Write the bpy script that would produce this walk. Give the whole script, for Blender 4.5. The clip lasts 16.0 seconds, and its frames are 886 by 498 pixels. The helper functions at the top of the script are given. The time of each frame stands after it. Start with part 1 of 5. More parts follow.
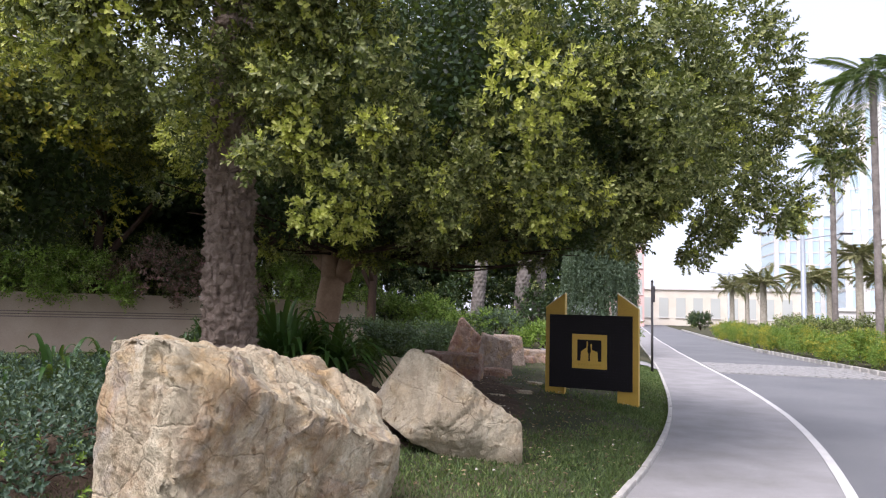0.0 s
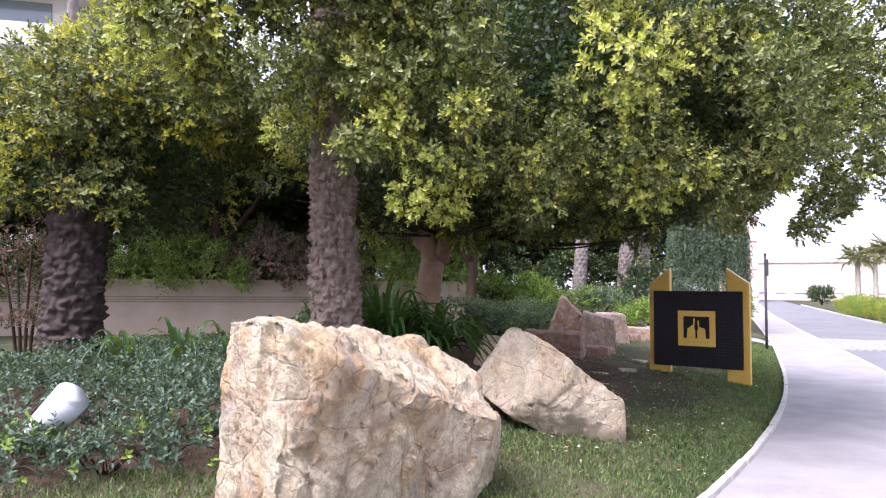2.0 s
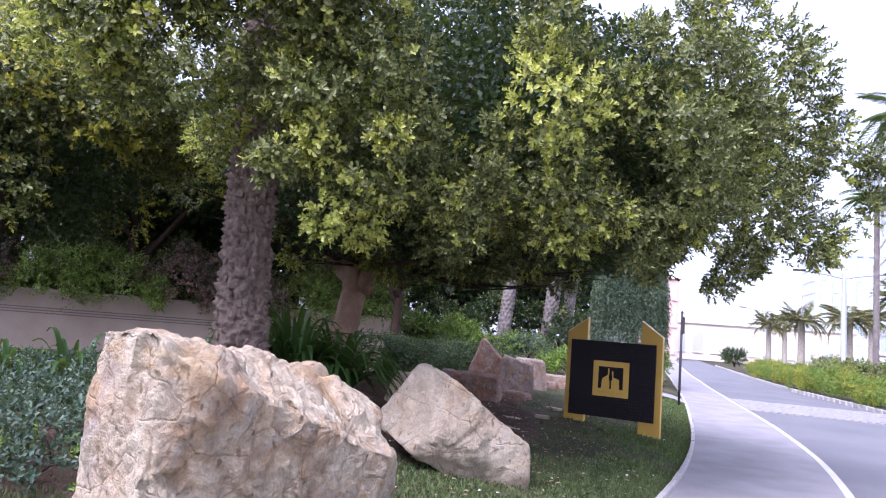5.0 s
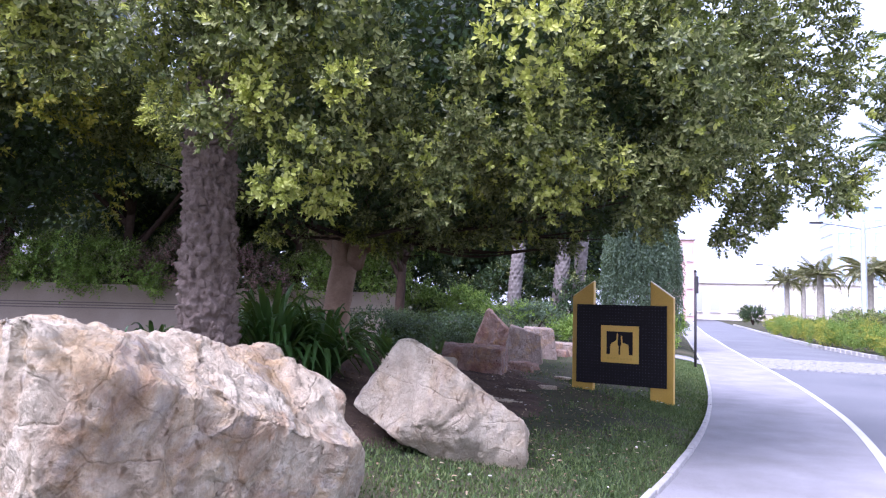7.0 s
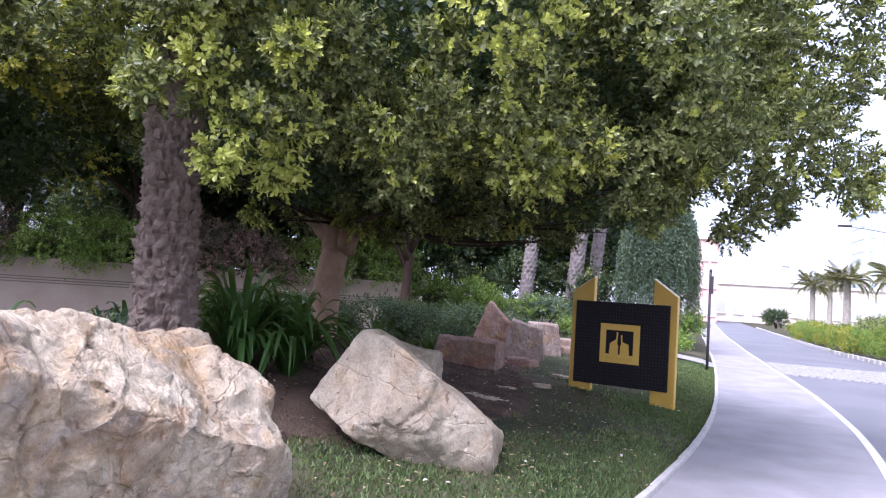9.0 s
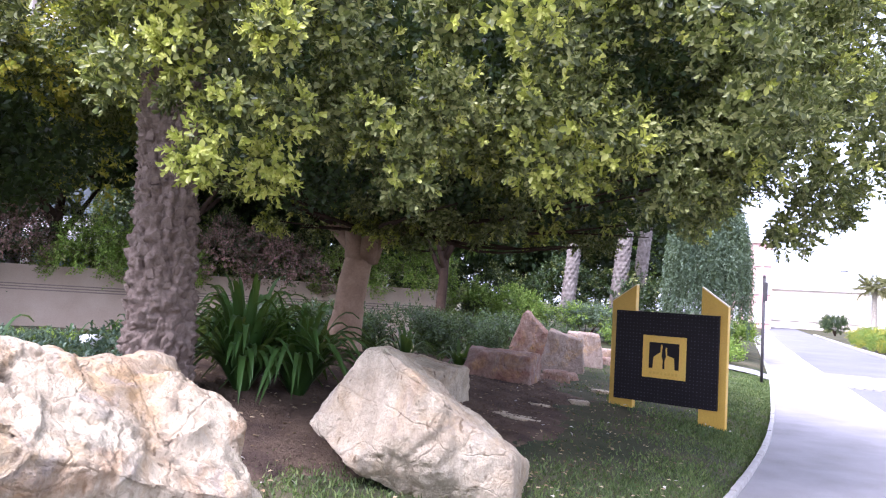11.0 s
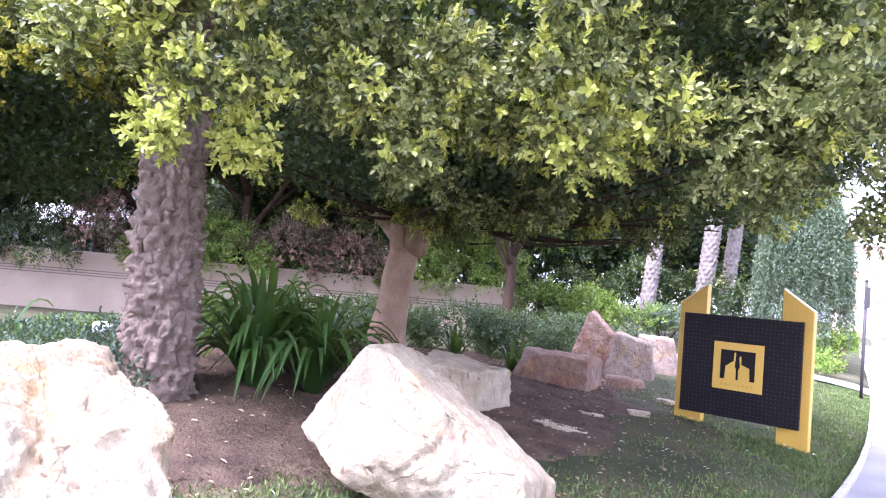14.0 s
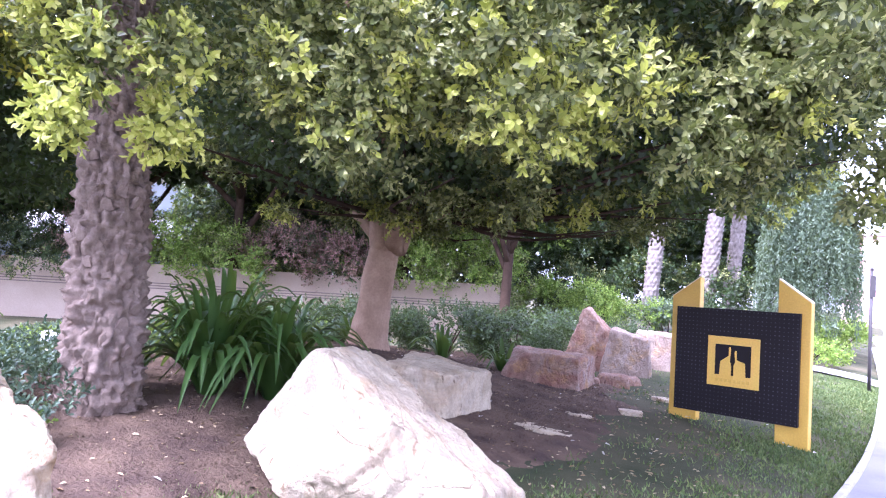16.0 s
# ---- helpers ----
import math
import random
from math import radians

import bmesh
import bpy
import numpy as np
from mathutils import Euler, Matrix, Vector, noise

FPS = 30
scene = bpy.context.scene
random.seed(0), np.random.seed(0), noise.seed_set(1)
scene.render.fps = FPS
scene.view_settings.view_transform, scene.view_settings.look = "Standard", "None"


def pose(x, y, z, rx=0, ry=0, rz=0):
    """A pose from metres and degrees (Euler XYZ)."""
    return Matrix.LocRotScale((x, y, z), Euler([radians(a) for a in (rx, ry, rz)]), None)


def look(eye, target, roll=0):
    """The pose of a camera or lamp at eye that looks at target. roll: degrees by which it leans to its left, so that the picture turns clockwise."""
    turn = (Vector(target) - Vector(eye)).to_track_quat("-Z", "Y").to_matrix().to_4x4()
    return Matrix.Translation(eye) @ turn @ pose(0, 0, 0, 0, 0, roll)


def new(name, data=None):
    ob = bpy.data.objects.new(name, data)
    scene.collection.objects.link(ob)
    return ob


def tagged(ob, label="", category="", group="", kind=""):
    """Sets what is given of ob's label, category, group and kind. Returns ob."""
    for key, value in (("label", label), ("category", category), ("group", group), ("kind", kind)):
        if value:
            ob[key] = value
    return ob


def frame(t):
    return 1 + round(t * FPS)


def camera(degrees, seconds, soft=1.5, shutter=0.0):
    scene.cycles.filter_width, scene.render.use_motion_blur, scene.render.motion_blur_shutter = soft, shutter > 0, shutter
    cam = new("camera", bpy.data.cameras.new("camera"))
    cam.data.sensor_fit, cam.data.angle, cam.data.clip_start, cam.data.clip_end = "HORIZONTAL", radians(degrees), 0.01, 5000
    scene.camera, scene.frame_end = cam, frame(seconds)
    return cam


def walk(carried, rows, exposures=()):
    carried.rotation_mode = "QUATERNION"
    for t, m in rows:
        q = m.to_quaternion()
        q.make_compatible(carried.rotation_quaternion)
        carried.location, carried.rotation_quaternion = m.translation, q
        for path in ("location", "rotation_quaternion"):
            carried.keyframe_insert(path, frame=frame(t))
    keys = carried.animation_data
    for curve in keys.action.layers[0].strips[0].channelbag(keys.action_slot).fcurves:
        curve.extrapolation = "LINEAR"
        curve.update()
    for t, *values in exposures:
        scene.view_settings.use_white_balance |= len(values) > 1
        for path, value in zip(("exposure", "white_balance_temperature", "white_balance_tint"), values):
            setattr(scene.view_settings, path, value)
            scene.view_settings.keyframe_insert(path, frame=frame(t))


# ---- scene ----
cam = camera(65.8, 16.0, soft=1.2)
PATH = [
    (0, (0.475, 0.506, 1.517), (0.381, 2.496, 1.693), 1.5),
    (0.5, (0.48, 0.485, 1.52), (0.258, 2.466, 1.684), 1.3),
    (1, (0.468, 0.488, 1.504), (0.183, 2.462, 1.654), 0.4),
    (1.5, (0.464, 0.486, 1.517), (0.134, 2.455, 1.633), 0.5),
    (2, (0.51, 0.438, 1.517), (0.128, 2.398, 1.629), 0.4),
    (2.5, (0.548, 0.421, 1.527), (0.192, 2.387, 1.619), 0.5),
    (3, (0.561, 0.482, 1.505), (0.322, 2.465, 1.601), 1.5),
    (3.5, (0.606, 0.446, 1.497), (0.424, 2.426, 1.717), 1.6),
    (3.7, (0.616, 0.413, 1.494), (0.423, 2.387, 1.747), 3.2),
    (5.8, (0.668, 0.86, 1.456), (0.475, 2.842, 1.633), 4.6),
    (6, (0.706, 0.929, 1.468), (0.505, 2.913, 1.619), 4.3),
    (6.5, (0.827, 1.06, 1.449), (0.567, 3.036, 1.621), 4.5),
    (7, (0.867, 1.217, 1.451), (0.638, 3.197, 1.607), 1.6),
    (7.5, (0.926, 1.342, 1.457), (0.651, 3.321, 1.556), 0.5),
    (8, (1.054, 1.464, 1.439), (0.863, 3.451, 1.552), 4.2),
    (8.2, (1.101, 1.488, 1.439), (0.852, 3.468, 1.578), 3.5),
    (10.3, (1.316, 2.074, 1.509), (0.966, 4.04, 1.614), 4.1),
    (10.5, (1.33, 2.11, 1.505), (0.921, 4.064, 1.622), 3.3),
    (11, (1.344, 2.266, 1.521), (0.919, 4.216, 1.659), 3.5),
    (11.5, (1.347, 2.367, 1.524), (0.849, 4.3, 1.643), 3.1),
    (12, (1.452, 2.459, 1.498), (0.93, 4.388, 1.558), 2.1),
    (12.5, (1.577, 2.557, 1.521), (1.027, 4.477, 1.617), 3.6),
    (13, (1.615, 2.673, 1.522), (0.947, 4.556, 1.63), 3.9),
    (13.5, (1.62, 2.842, 1.517), (0.965, 4.726, 1.661), 4.1),
    (14, (1.655, 2.946, 1.519), (0.99, 4.829, 1.634), 4.9),
    (14.5, (1.778, 3.072, 1.533), (1.114, 4.955, 1.645), 4.7),
    (15, (1.847, 3.19, 1.542), (1.118, 5.046, 1.695), 5.9),
    (15.5, (1.85, 3.278, 1.535), (1.154, 5.142, 1.735), 4.1),
    (16, (1.851, 3.358, 1.525), (1.165, 5.233, 1.639), 3.5),
]
EXPOSURES = [(0.0, 1.38, 5950, 21), (1.0, 1.84, 5900, 23), (1.5, 1.92, 5820, 25), (2.0, 2.1, 5770, 29), (3.0, 2.15, 5580, 34), (3.5, 1.9, 5500, 36), (6.0, 1.74, 5240, 36), (6.5, 1.68, 5190, 36), (7.0, 1.92, 5140, 36), (8.0, 1.84, 5290, 33), (10.5, 2.32, 5380, 32), (11.0, 2.46, 5430, 32), (12.5, 2.7, 5530, 31), (13.5, 3.17, 5440, 35), (14.5, 3.35, 5280, 38), (16.0, 3.42, 5160, 41)]
walk(cam, [(t, look(eye, target, roll)) for t, eye, target, roll in PATH], EXPOSURES)

# ---- world, sun, exposure ----
SUN_DIR = Vector((-0.30, -0.48, 0.82)).normalized()
world = bpy.data.worlds.new("world")
scene.world = world
world.use_nodes = True
wn = world.node_tree
wn.nodes.clear()
sky = wn.nodes.new("ShaderNodeTexSky")
sky.sky_type = "NISHITA"
sky.sun_disc = False
sky.sun_elevation = math.asin(SUN_DIR.z)
sky.sun_rotation = math.atan2(SUN_DIR.x, SUN_DIR.y)
sky.air_density, sky.dust_density, sky.ozone_density = 1.0, 3.0, 1.0
bg = wn.nodes.new("ShaderNodeBackground")
bg.inputs["Strength"].default_value = 0.074
wo = wn.nodes.new("ShaderNodeOutputWorld")
haze = wn.nodes.new("ShaderNodeMix")  # an even white haze over the whole sky
haze.data_type = "RGBA"
haze.inputs[0].default_value = 0.5
haze.inputs[7].default_value = (9.0, 9.1, 9.2, 1)
wn.links.new(sky.outputs[0], haze.inputs[6])
wn.links.new(haze.outputs[2], bg.inputs[0])
wn.links.new(bg.outputs[0], wo.inputs[0])
sun = new("sun", bpy.data.lights.new("sun", "SUN"))
sun.data.energy, sun.data.angle, sun.data.color = 2.0, radians(32), (1.0, 0.97, 0.92)
sun.matrix_world = look((0, 0, 30), Vector((0, 0, 30)) - SUN_DIR)


# ---- materials ----
def srgb(h):
    v = [int(h[i:i + 2], 16) / 255 for i in (0, 2, 4)]
    return tuple(c / 12.92 if c <= 0.04045 else ((c + 0.055) / 1.055) ** 2.4 for c in v) + (1,)


class Nodes:
    def __init__(self, name):
        self.m = bpy.data.materials.new(name)
        self.m.use_nodes = True
        self.t = self.m.node_tree
        self.t.nodes.clear()
        self.out = self.add("ShaderNodeOutputMaterial")
        self.co = self.add("ShaderNodeTexCoord").outputs["Object"]

    def add(self, kind, **values):
        n = self.t.nodes.new(kind)
        for k, v in values.items():
            n.inputs[k].default_value = v
        return n

    def link(self, a, b):
        self.t.links.new(a, b)

    def noise(self, scale, detail=5, rough=0.55, warp=0.0):
        n = self.add("ShaderNodeTexNoise", Scale=scale, Detail=detail, Roughness=rough, Distortion=warp)
        self.link(self.co, n.inputs["Vector"])
        return n.outputs["Fac"]

    def voronoi(self, scale, feature="F1"):
        n = self.add("ShaderNodeTexVoronoi", Scale=scale)
        n.feature = feature
        self.link(self.co, n.inputs["Vector"])
        return n.outputs["Distance"]

    def ramp(self, fac, stops):
        n = self.add("ShaderNodeValToRGB")
        e = n.color_ramp.elements
        while len(e) < len(stops):
            e.new(0.5)
        for el, (p, c) in zip(e, stops):
            el.position, el.color = p, c
        self.link(fac, n.inputs[0])
        return n.outputs[0]

    def mix(self, fac, a, b, kind="MIX"):
        n = self.add("ShaderNodeMix")
        n.data_type, n.blend_type = "RGBA", kind
        for v, s in ((fac, n.inputs[0]), (a, n.inputs[6]), (b, n.inputs[7])):
            if isinstance(v, (int, float, tuple)):
                s.default_value = v
            else:
                self.link(v, s)
        return n.outputs[2]

    def math(self, op, a, b=0.0):
        n = self.add("ShaderNodeMath")
        n.operation = op
        for v, s in ((a, n.inputs[0]), (b, n.inputs[1])):
            if isinstance(v, (int, float)):
                s.default_value = v
            else:
                self.link(v, s)
        return n.outputs[0]

    def bump(self, height, strength, distance=0.02):
        n = self.add("ShaderNodeBump", Strength=strength, Distance=distance)
        self.link(height, n.inputs["Height"])
        return n.outputs[0]

    def surface(self, color, rough=0.8, normal=None, metal=0.0, spec=0.5):
        p = self.add("ShaderNodeBsdfPrincipled", Metallic=metal)
        p.inputs["Specular IOR Level"].default_value = spec
        for v, s in ((color, p.inputs["Base Color"]), (rough, p.inputs["Roughness"])):
            if isinstance(v, (int, float, tuple)):
                s.default_value = v
            else:
                self.link(v, s)
        if normal is not None:
            self.link(normal, p.inputs["Normal"])
        self.link(p.outputs[0], self.out.inputs[0])
        return p


def plain(name, a, b, scale=6.0, rough=0.75, bump=0.25, fine=60.0, metal=0.0, spec=0.5, dist=0.01):
    """Two tones at a large and a fine scale, with fine relief."""
    n = Nodes(name)
    big, small = n.noise(scale), n.noise(fine, 6, 0.65)
    col = n.mix(n.ramp(big, [(0.3, (0, 0, 0, 1)), (0.7, (1, 1, 1, 1))]), a, b)
    col = n.mix(0.35, col, n.ramp(small, [(0.25, (0.35, 0.35, 0.35, 1)), (0.8, (1.25, 1.25, 1.25, 1))]), "MULTIPLY")
    n.surface(col, rough, n.bump(small, bump, dist), metal, spec)
    return n.m


def leafy(name, dark, mid, light, trans=0.3, rough=0.5, scale=1.2):
    """Leaves: each leaf takes its own tone, larger patches drift, light shines through."""
    n = Nodes(name)
    rnd = n.add("ShaderNodeNewGeometry").outputs["Random Per Island"]
    col = n.ramp(rnd, [(0.0, dark), (0.55, mid), (1.0, light)])
    patch = n.ramp(n.noise(scale, 3), [(0.3, (0.7, 0.72, 0.7, 1)), (0.7, (1.2, 1.15, 1.0, 1))])
    col = n.mix(0.8, col, patch, "MULTIPLY")
    p = n.surface(col, rough, None, 0.0, 0.35)
    tr = n.add("ShaderNodeBsdfTranslucent")
    n.link(n.mix(0.4, col, (0.33, 0.42, 0.05, 1), "MIX"), tr.inputs[0])
    ms = n.add("ShaderNodeMixShader", Fac=trans)
    n.link(p.outputs[0], ms.inputs[1])
    n.link(tr.outputs[0], ms.inputs[2])
    n.link(ms.outputs[0], n.out.inputs[0])
    return n.m


def limestone(name, pale, warm, rust, worn=1.0):
    """Weathered limestone: cream and warm patches, rust stains, chipped grain, dark fissures at two scales."""
    n = Nodes(name)
    plain_co = n.co
    w1 = n.add("ShaderNodeTexNoise", Scale=3.5, Detail=4.0)
    n.link(plain_co, w1.inputs["Vector"])
    shift = n.add("ShaderNodeVectorMath")
    shift.operation = "MULTIPLY_ADD"
    n.link(w1.outputs["Color"], shift.inputs[0])
    shift.inputs[1].default_value = (0.2, 0.2, 0.2)
    n.link(plain_co, shift.inputs[2])
    big, mid, fine = n.noise(1.7, 4, 0.6, 0.8), n.noise(7, 7, 0.68, 0.1), n.noise(48, 8, 0.7)
    stain_f = n.noise(3.6, 8, 0.72, 0.6)
    where = n.noise(2.0, 3)
    n.co = shift.outputs[0]
    edge, edge_s, cells = n.voronoi(3.4, "DISTANCE_TO_EDGE"), n.voronoi(10.0, "DISTANCE_TO_EDGE"), n.voronoi(6.0)
    n.co = plain_co
    col = n.mix(n.ramp(big, [(0.38, (0, 0, 0, 1)), (0.62, (1, 1, 1, 1))]), pale, warm)
    tall = n.add("ShaderNodeVectorMath")
    tall.operation = "MULTIPLY"
    n.link(shift.outputs[0], tall.inputs[0])
    tall.inputs[1].default_value = (1.0, 1.0, 0.28)
    n.co = tall.outputs[0]
    streak, pit = n.noise(11, 6, 0.65, 0.15), n.voronoi(17.0)
    n.co = plain_co
    ochre_f, grey_f = n.noise(2.6, 6, 0.7, 0.7), n.noise(3.1, 5, 0.65, 1.1)
    col = n.mix(n.math("MULTIPLY", n.ramp(ochre_f, [(0.5, (0, 0, 0, 1)), (0.64, (1, 1, 1, 1))]), 0.55 * worn), col, srgb("bf9a5e"))
    col = n.mix(n.math("MULTIPLY", n.ramp(grey_f, [(0.52, (0, 0, 0, 1)), (0.66, (1, 1, 1, 1))]), 0.5 * worn), col, srgb("a19a96"))
    col = n.mix(0.36 * worn, col, n.ramp(streak, [(0.34, (0.42, 0.36, 0.30, 1)), (0.5, (1, 1, 1, 1))]), "MULTIPLY")
    col = n.mix(n.math("MULTIPLY", n.ramp(where, [(0.4, (0, 0, 0, 1)), (0.55, (1, 1, 1, 1))]), 0.8), col, n.ramp(pit, [(0.10, (0.3, 0.25, 0.2, 1)), (0.22, (1, 1, 1, 1))]), "MULTIPLY")
    col = n.mix(n.math("MULTIPLY", n.ramp(stain_f, [(0.5, (0, 0, 0, 1)), (0.66, (1, 1, 1, 1))]), 0.7 * worn), col, rust)
    col = n.mix(0.42, col, n.ramp(mid, [(0.3, (0.45, 0.42, 0.40, 1)), (0.6, (1.15, 1.14, 1.13, 1))]), "MULTIPLY")
    col = n.mix(0.35, col, n.ramp(cells, [(0.1, (1.12, 1.12, 1.12, 1)), (0.7, (0.72, 0.70, 0.68, 1))]), "MULTIPLY")
    col = n.mix(0.32, col, n.ramp(fine, [(0.28, (0.45, 0.42, 0.4, 1)), (0.6, (1.12, 1.12, 1.12, 1))]), "MULTIPLY")
    some = n.ramp(where, [(0.42, (0, 0, 0, 1)), (0.58, (1, 1, 1, 1))])
    col = n.mix(n.math("MULTIPLY", some, 0.25), col, n.ramp(edge, [(0.0, (0.4, 0.34, 0.29, 1)), (0.022, (0.8, 0.76, 0.72, 1)), (0.06, (1, 1, 1, 1))]), "MULTIPLY")
    other = n.ramp(where, [(0.45, (1, 1, 1, 1)), (0.6, (0, 0, 0, 1))])
    col = n.mix(n.math("MULTIPLY", other, 0.22), col, n.ramp(edge_s, [(0.0, (0.35, 0.29, 0.24, 1)), (0.04, (1, 1, 1, 1))]), "MULTIPLY")
    crack = n.ramp(edge, [(0.0, (0, 0, 0, 1)), (0.03, (1, 1, 1, 1))])
    h = n.math("ADD", n.math("ADD", n.math("ADD", mid, streak), n.math("MULTIPLY", fine, 0.5)), n.math("MULTIPLY", n.math("ADD", n.math("MULTIPLY", crack, 0.6), cells), 0.3))
    n.surface(col, 0.88, n.bump(h, 1.0, 0.05), 0.0, 0.25)
    return n.m


def glassy(name, col, rough=0.08):
    n = Nodes(name)
    n.surface(col, rough, n.bump(n.noise(0.15, 2), 0.05, 0.5), 0.0, 0.9)
    return n.m


M = {
    "rock": limestone("limestone", srgb("d2c6a9"), srgb("c0ae90"), srgb("a07f5a")),
    "rock_pale": limestone("limestone_pale", srgb("d3c7ab"), srgb("c5b598"), srgb("a88e68"), 0.55),
    "rock_grey": limestone("limestone_grey", srgb("a89a8a"), srgb("978678"), srgb("7c6452")),
    "rock_pink": limestone("limestone_pink", srgb("a08b7a"), srgb("936f5e"), srgb("7c5646")),
    "grass": plain("lawn_turf", srgb("303924"), srgb("5e5743"), 1.1, 0.95, 0.6, 90, spec=0.1),
    "soil": plain("bare_soil", srgb("4a3d36"), srgb("71604f"), 3.2, 0.97, 1.0, 38, spec=0.1, dist=0.03),
    "blade": leafy("grass_blade", srgb("384a25"), srgb("506538"), srgb("778250"), 0.2, 0.6, 1.0),
    "path": plain("pavement_concrete", srgb("85827e"), srgb("9a9694"), 1.6, 0.85, 0.15, 120, spec=0.3),
    "kerb": plain("kerb_concrete", srgb("c2beb6"), srgb("a7a298"), 5.0, 0.85, 0.4, 50, spec=0.3),
    "line": plain("edge_concrete", srgb("d0cdc8"), srgb("bbb7b0"), 3.0, 0.8, 0.2, 70),
    "asphalt": plain("asphalt", srgb("666667"), srgb("757473"), 0.5, 0.85, 0.4, 140, spec=0.4),
    "cobble": plain("cobblestone", srgb("74726f"), srgb("a3a09b"), 8.0, 0.75, 0.5, 60),
    "palm_bark": plain("palm_bark", srgb("6f6054"), srgb("978779"), 13.0, 0.95, 0.9, 70, spec=0.1, dist=0.02),
    "palm_bark_dark": plain("palm_bark_dark", srgb("463d39"), srgb("5a504b"), 9.0, 0.95, 0.9, 70, spec=0.1, dist=0.02),
    "palm_bark_grey": plain("palm_bark_grey", srgb("756c66"), srgb("958d84"), 6.0, 0.9, 0.7, 60, spec=0.1),
    "bark": plain("ficus_bark", srgb("8a715b"), srgb("a98f76"), 5.0, 0.85, 0.5, 38, spec=0.2),
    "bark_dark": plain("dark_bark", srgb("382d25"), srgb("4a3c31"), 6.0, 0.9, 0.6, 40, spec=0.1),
    "leaf": leafy("ficus_leaf", srgb("363f20"), srgb("69723f"), srgb("a6a970"), 0.25, 0.4),
    "leaf_young": leafy("ficus_leaf_young", srgb("8a943c"), srgb("bac05a"), srgb("dfe088"), 0.38, 0.45),
    "leaf_gold": leafy("golden_leaf", srgb("7c8430"), srgb("aca83e"), srgb("d0c252"), 0.42, 0.5),
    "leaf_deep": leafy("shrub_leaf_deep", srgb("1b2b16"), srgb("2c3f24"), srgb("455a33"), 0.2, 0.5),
    "leaf_blue": leafy("groundcover_leaf", srgb("2c4034"), srgb("44594a"), srgb("6a7d68"), 0.2, 0.5),
    "leaf_bright": leafy("bright_shrub_leaf", srgb("4c6a22"), srgb("74913a"), srgb("9db35a"), 0.35, 0.5),
    "leaf_purple": leafy("bougainvillea_leaf", srgb("4a4436"), srgb("7a6459"), srgb("a37a7c"), 0.25, 0.55),
    "leaf_willow": leafy("weeping_leaf", srgb("3b4a3a"), srgb("526451"), srgb("6f8069"), 0.3, 0.55),
    "frond": leafy("palm_frond", srgb("3c5030"), srgb("5a7040"), srgb("7d8c55"), 0.25, 0.5),
    # fronds across the road: distance haze mixed into the leaf colour
    "frond_far": leafy("palm_frond_hazed", srgb("6d7052"), srgb("8c8a66"), srgb("b0a782"), 0.25, 0.6),
    "strap": leafy("strap_leaf", srgb("1d3416"), srgb("2f4c22"), srgb("557239"), 0.3, 0.4),
    "wall": plain("rendered_wall", srgb("a08f7c"), srgb("b0a08d"), 1.2, 0.9, 0.15, 60, spec=0.2),
    "groove": plain("wall_groove", srgb("6f635a"), srgb("7d7067"), 3.0, 0.9, 0.1, 60),
    "yellow": plain("yellow_paint", srgb("c9a23a"), srgb("d3ac45"), 3.0, 0.45, 0.08, 60),
    "logo": plain("logo_yellow", srgb("d8ae42"), srgb("dcb64e"), 3.0, 0.4, 0.05, 60),
    "pale_edge": plain("pale_cut_edge", srgb("e6d9ae"), srgb("ddcf9f"), 3.0, 0.5, 0.05, 60),
    "sign_dark": plain("sign_panel", srgb("140f11"), srgb("1a1517"), 3.0, 0.6, 0.05, 60, spec=0.25),
    "sign_dot": plain("sign_dot", srgb("29272d"), srgb("36333b"), 3.0, 0.3, 0.05, 60),
    "pole": plain("dark_pole_paint", srgb("2f2c2c"), srgb("3d3938"), 4.0, 0.6, 0.1, 60),
    "steel": plain("lamp_steel", srgb("9aa0a4"), srgb("abb0b3"), 2.0, 0.45, 0.05, 60, metal=0.4),
    "fixture": plain("fixture_plastic", srgb("d2d4d4"), srgb("c2c6c6"), 3.0, 0.5, 0.05, 60),
    "white": plain("white_render", srgb("e4e0da"), srgb("d8d3cc"), 0.4, 0.8, 0.05, 20),
    "cream": plain("cream_render", srgb("e2d9c8"), srgb("d6cbb7"), 0.4, 0.8, 0.05, 20),
    "pink": plain("red_render", srgb("e2bcb2"), srgb("dab0a5"), 0.4, 0.8, 0.05, 20),
    # glass tint whitened to carry the haze in front of the towers
    "glass": glassy("tower_glass_hazed", srgb("c3d8e2")),
    "dark_glass": glassy("dark_glazing", srgb("6d7a7c")),
    # window colour raised so that it holds the glare on the far buildings
    "pale_glass": glassy("glare_paled_glazing", srgb("b8bab2")),
    # bark of the same far palms, lightened for the haze too
    "palm_bark_pale": plain("palm_bark_pale", srgb("9c9484"), srgb("b5ac9a"), 6.0, 0.9, 0.7, 60, spec=0.1),
    "litter": leafy("dead_leaf", srgb("5c4634"), srgb("8a7458"), srgb("b9a98c"), 0.1, 0.8),
    "pebble": plain("pale_chip", srgb("b9b2a4"), srgb("d0cabd"), 20.0, 0.9, 0.2, 90),
}


# ---- mesh helpers ----
rng = np.random.default_rng(7)


def unit(v):
    return v / np.maximum(np.linalg.norm(v, axis=-1, keepdims=True), 1e-9)


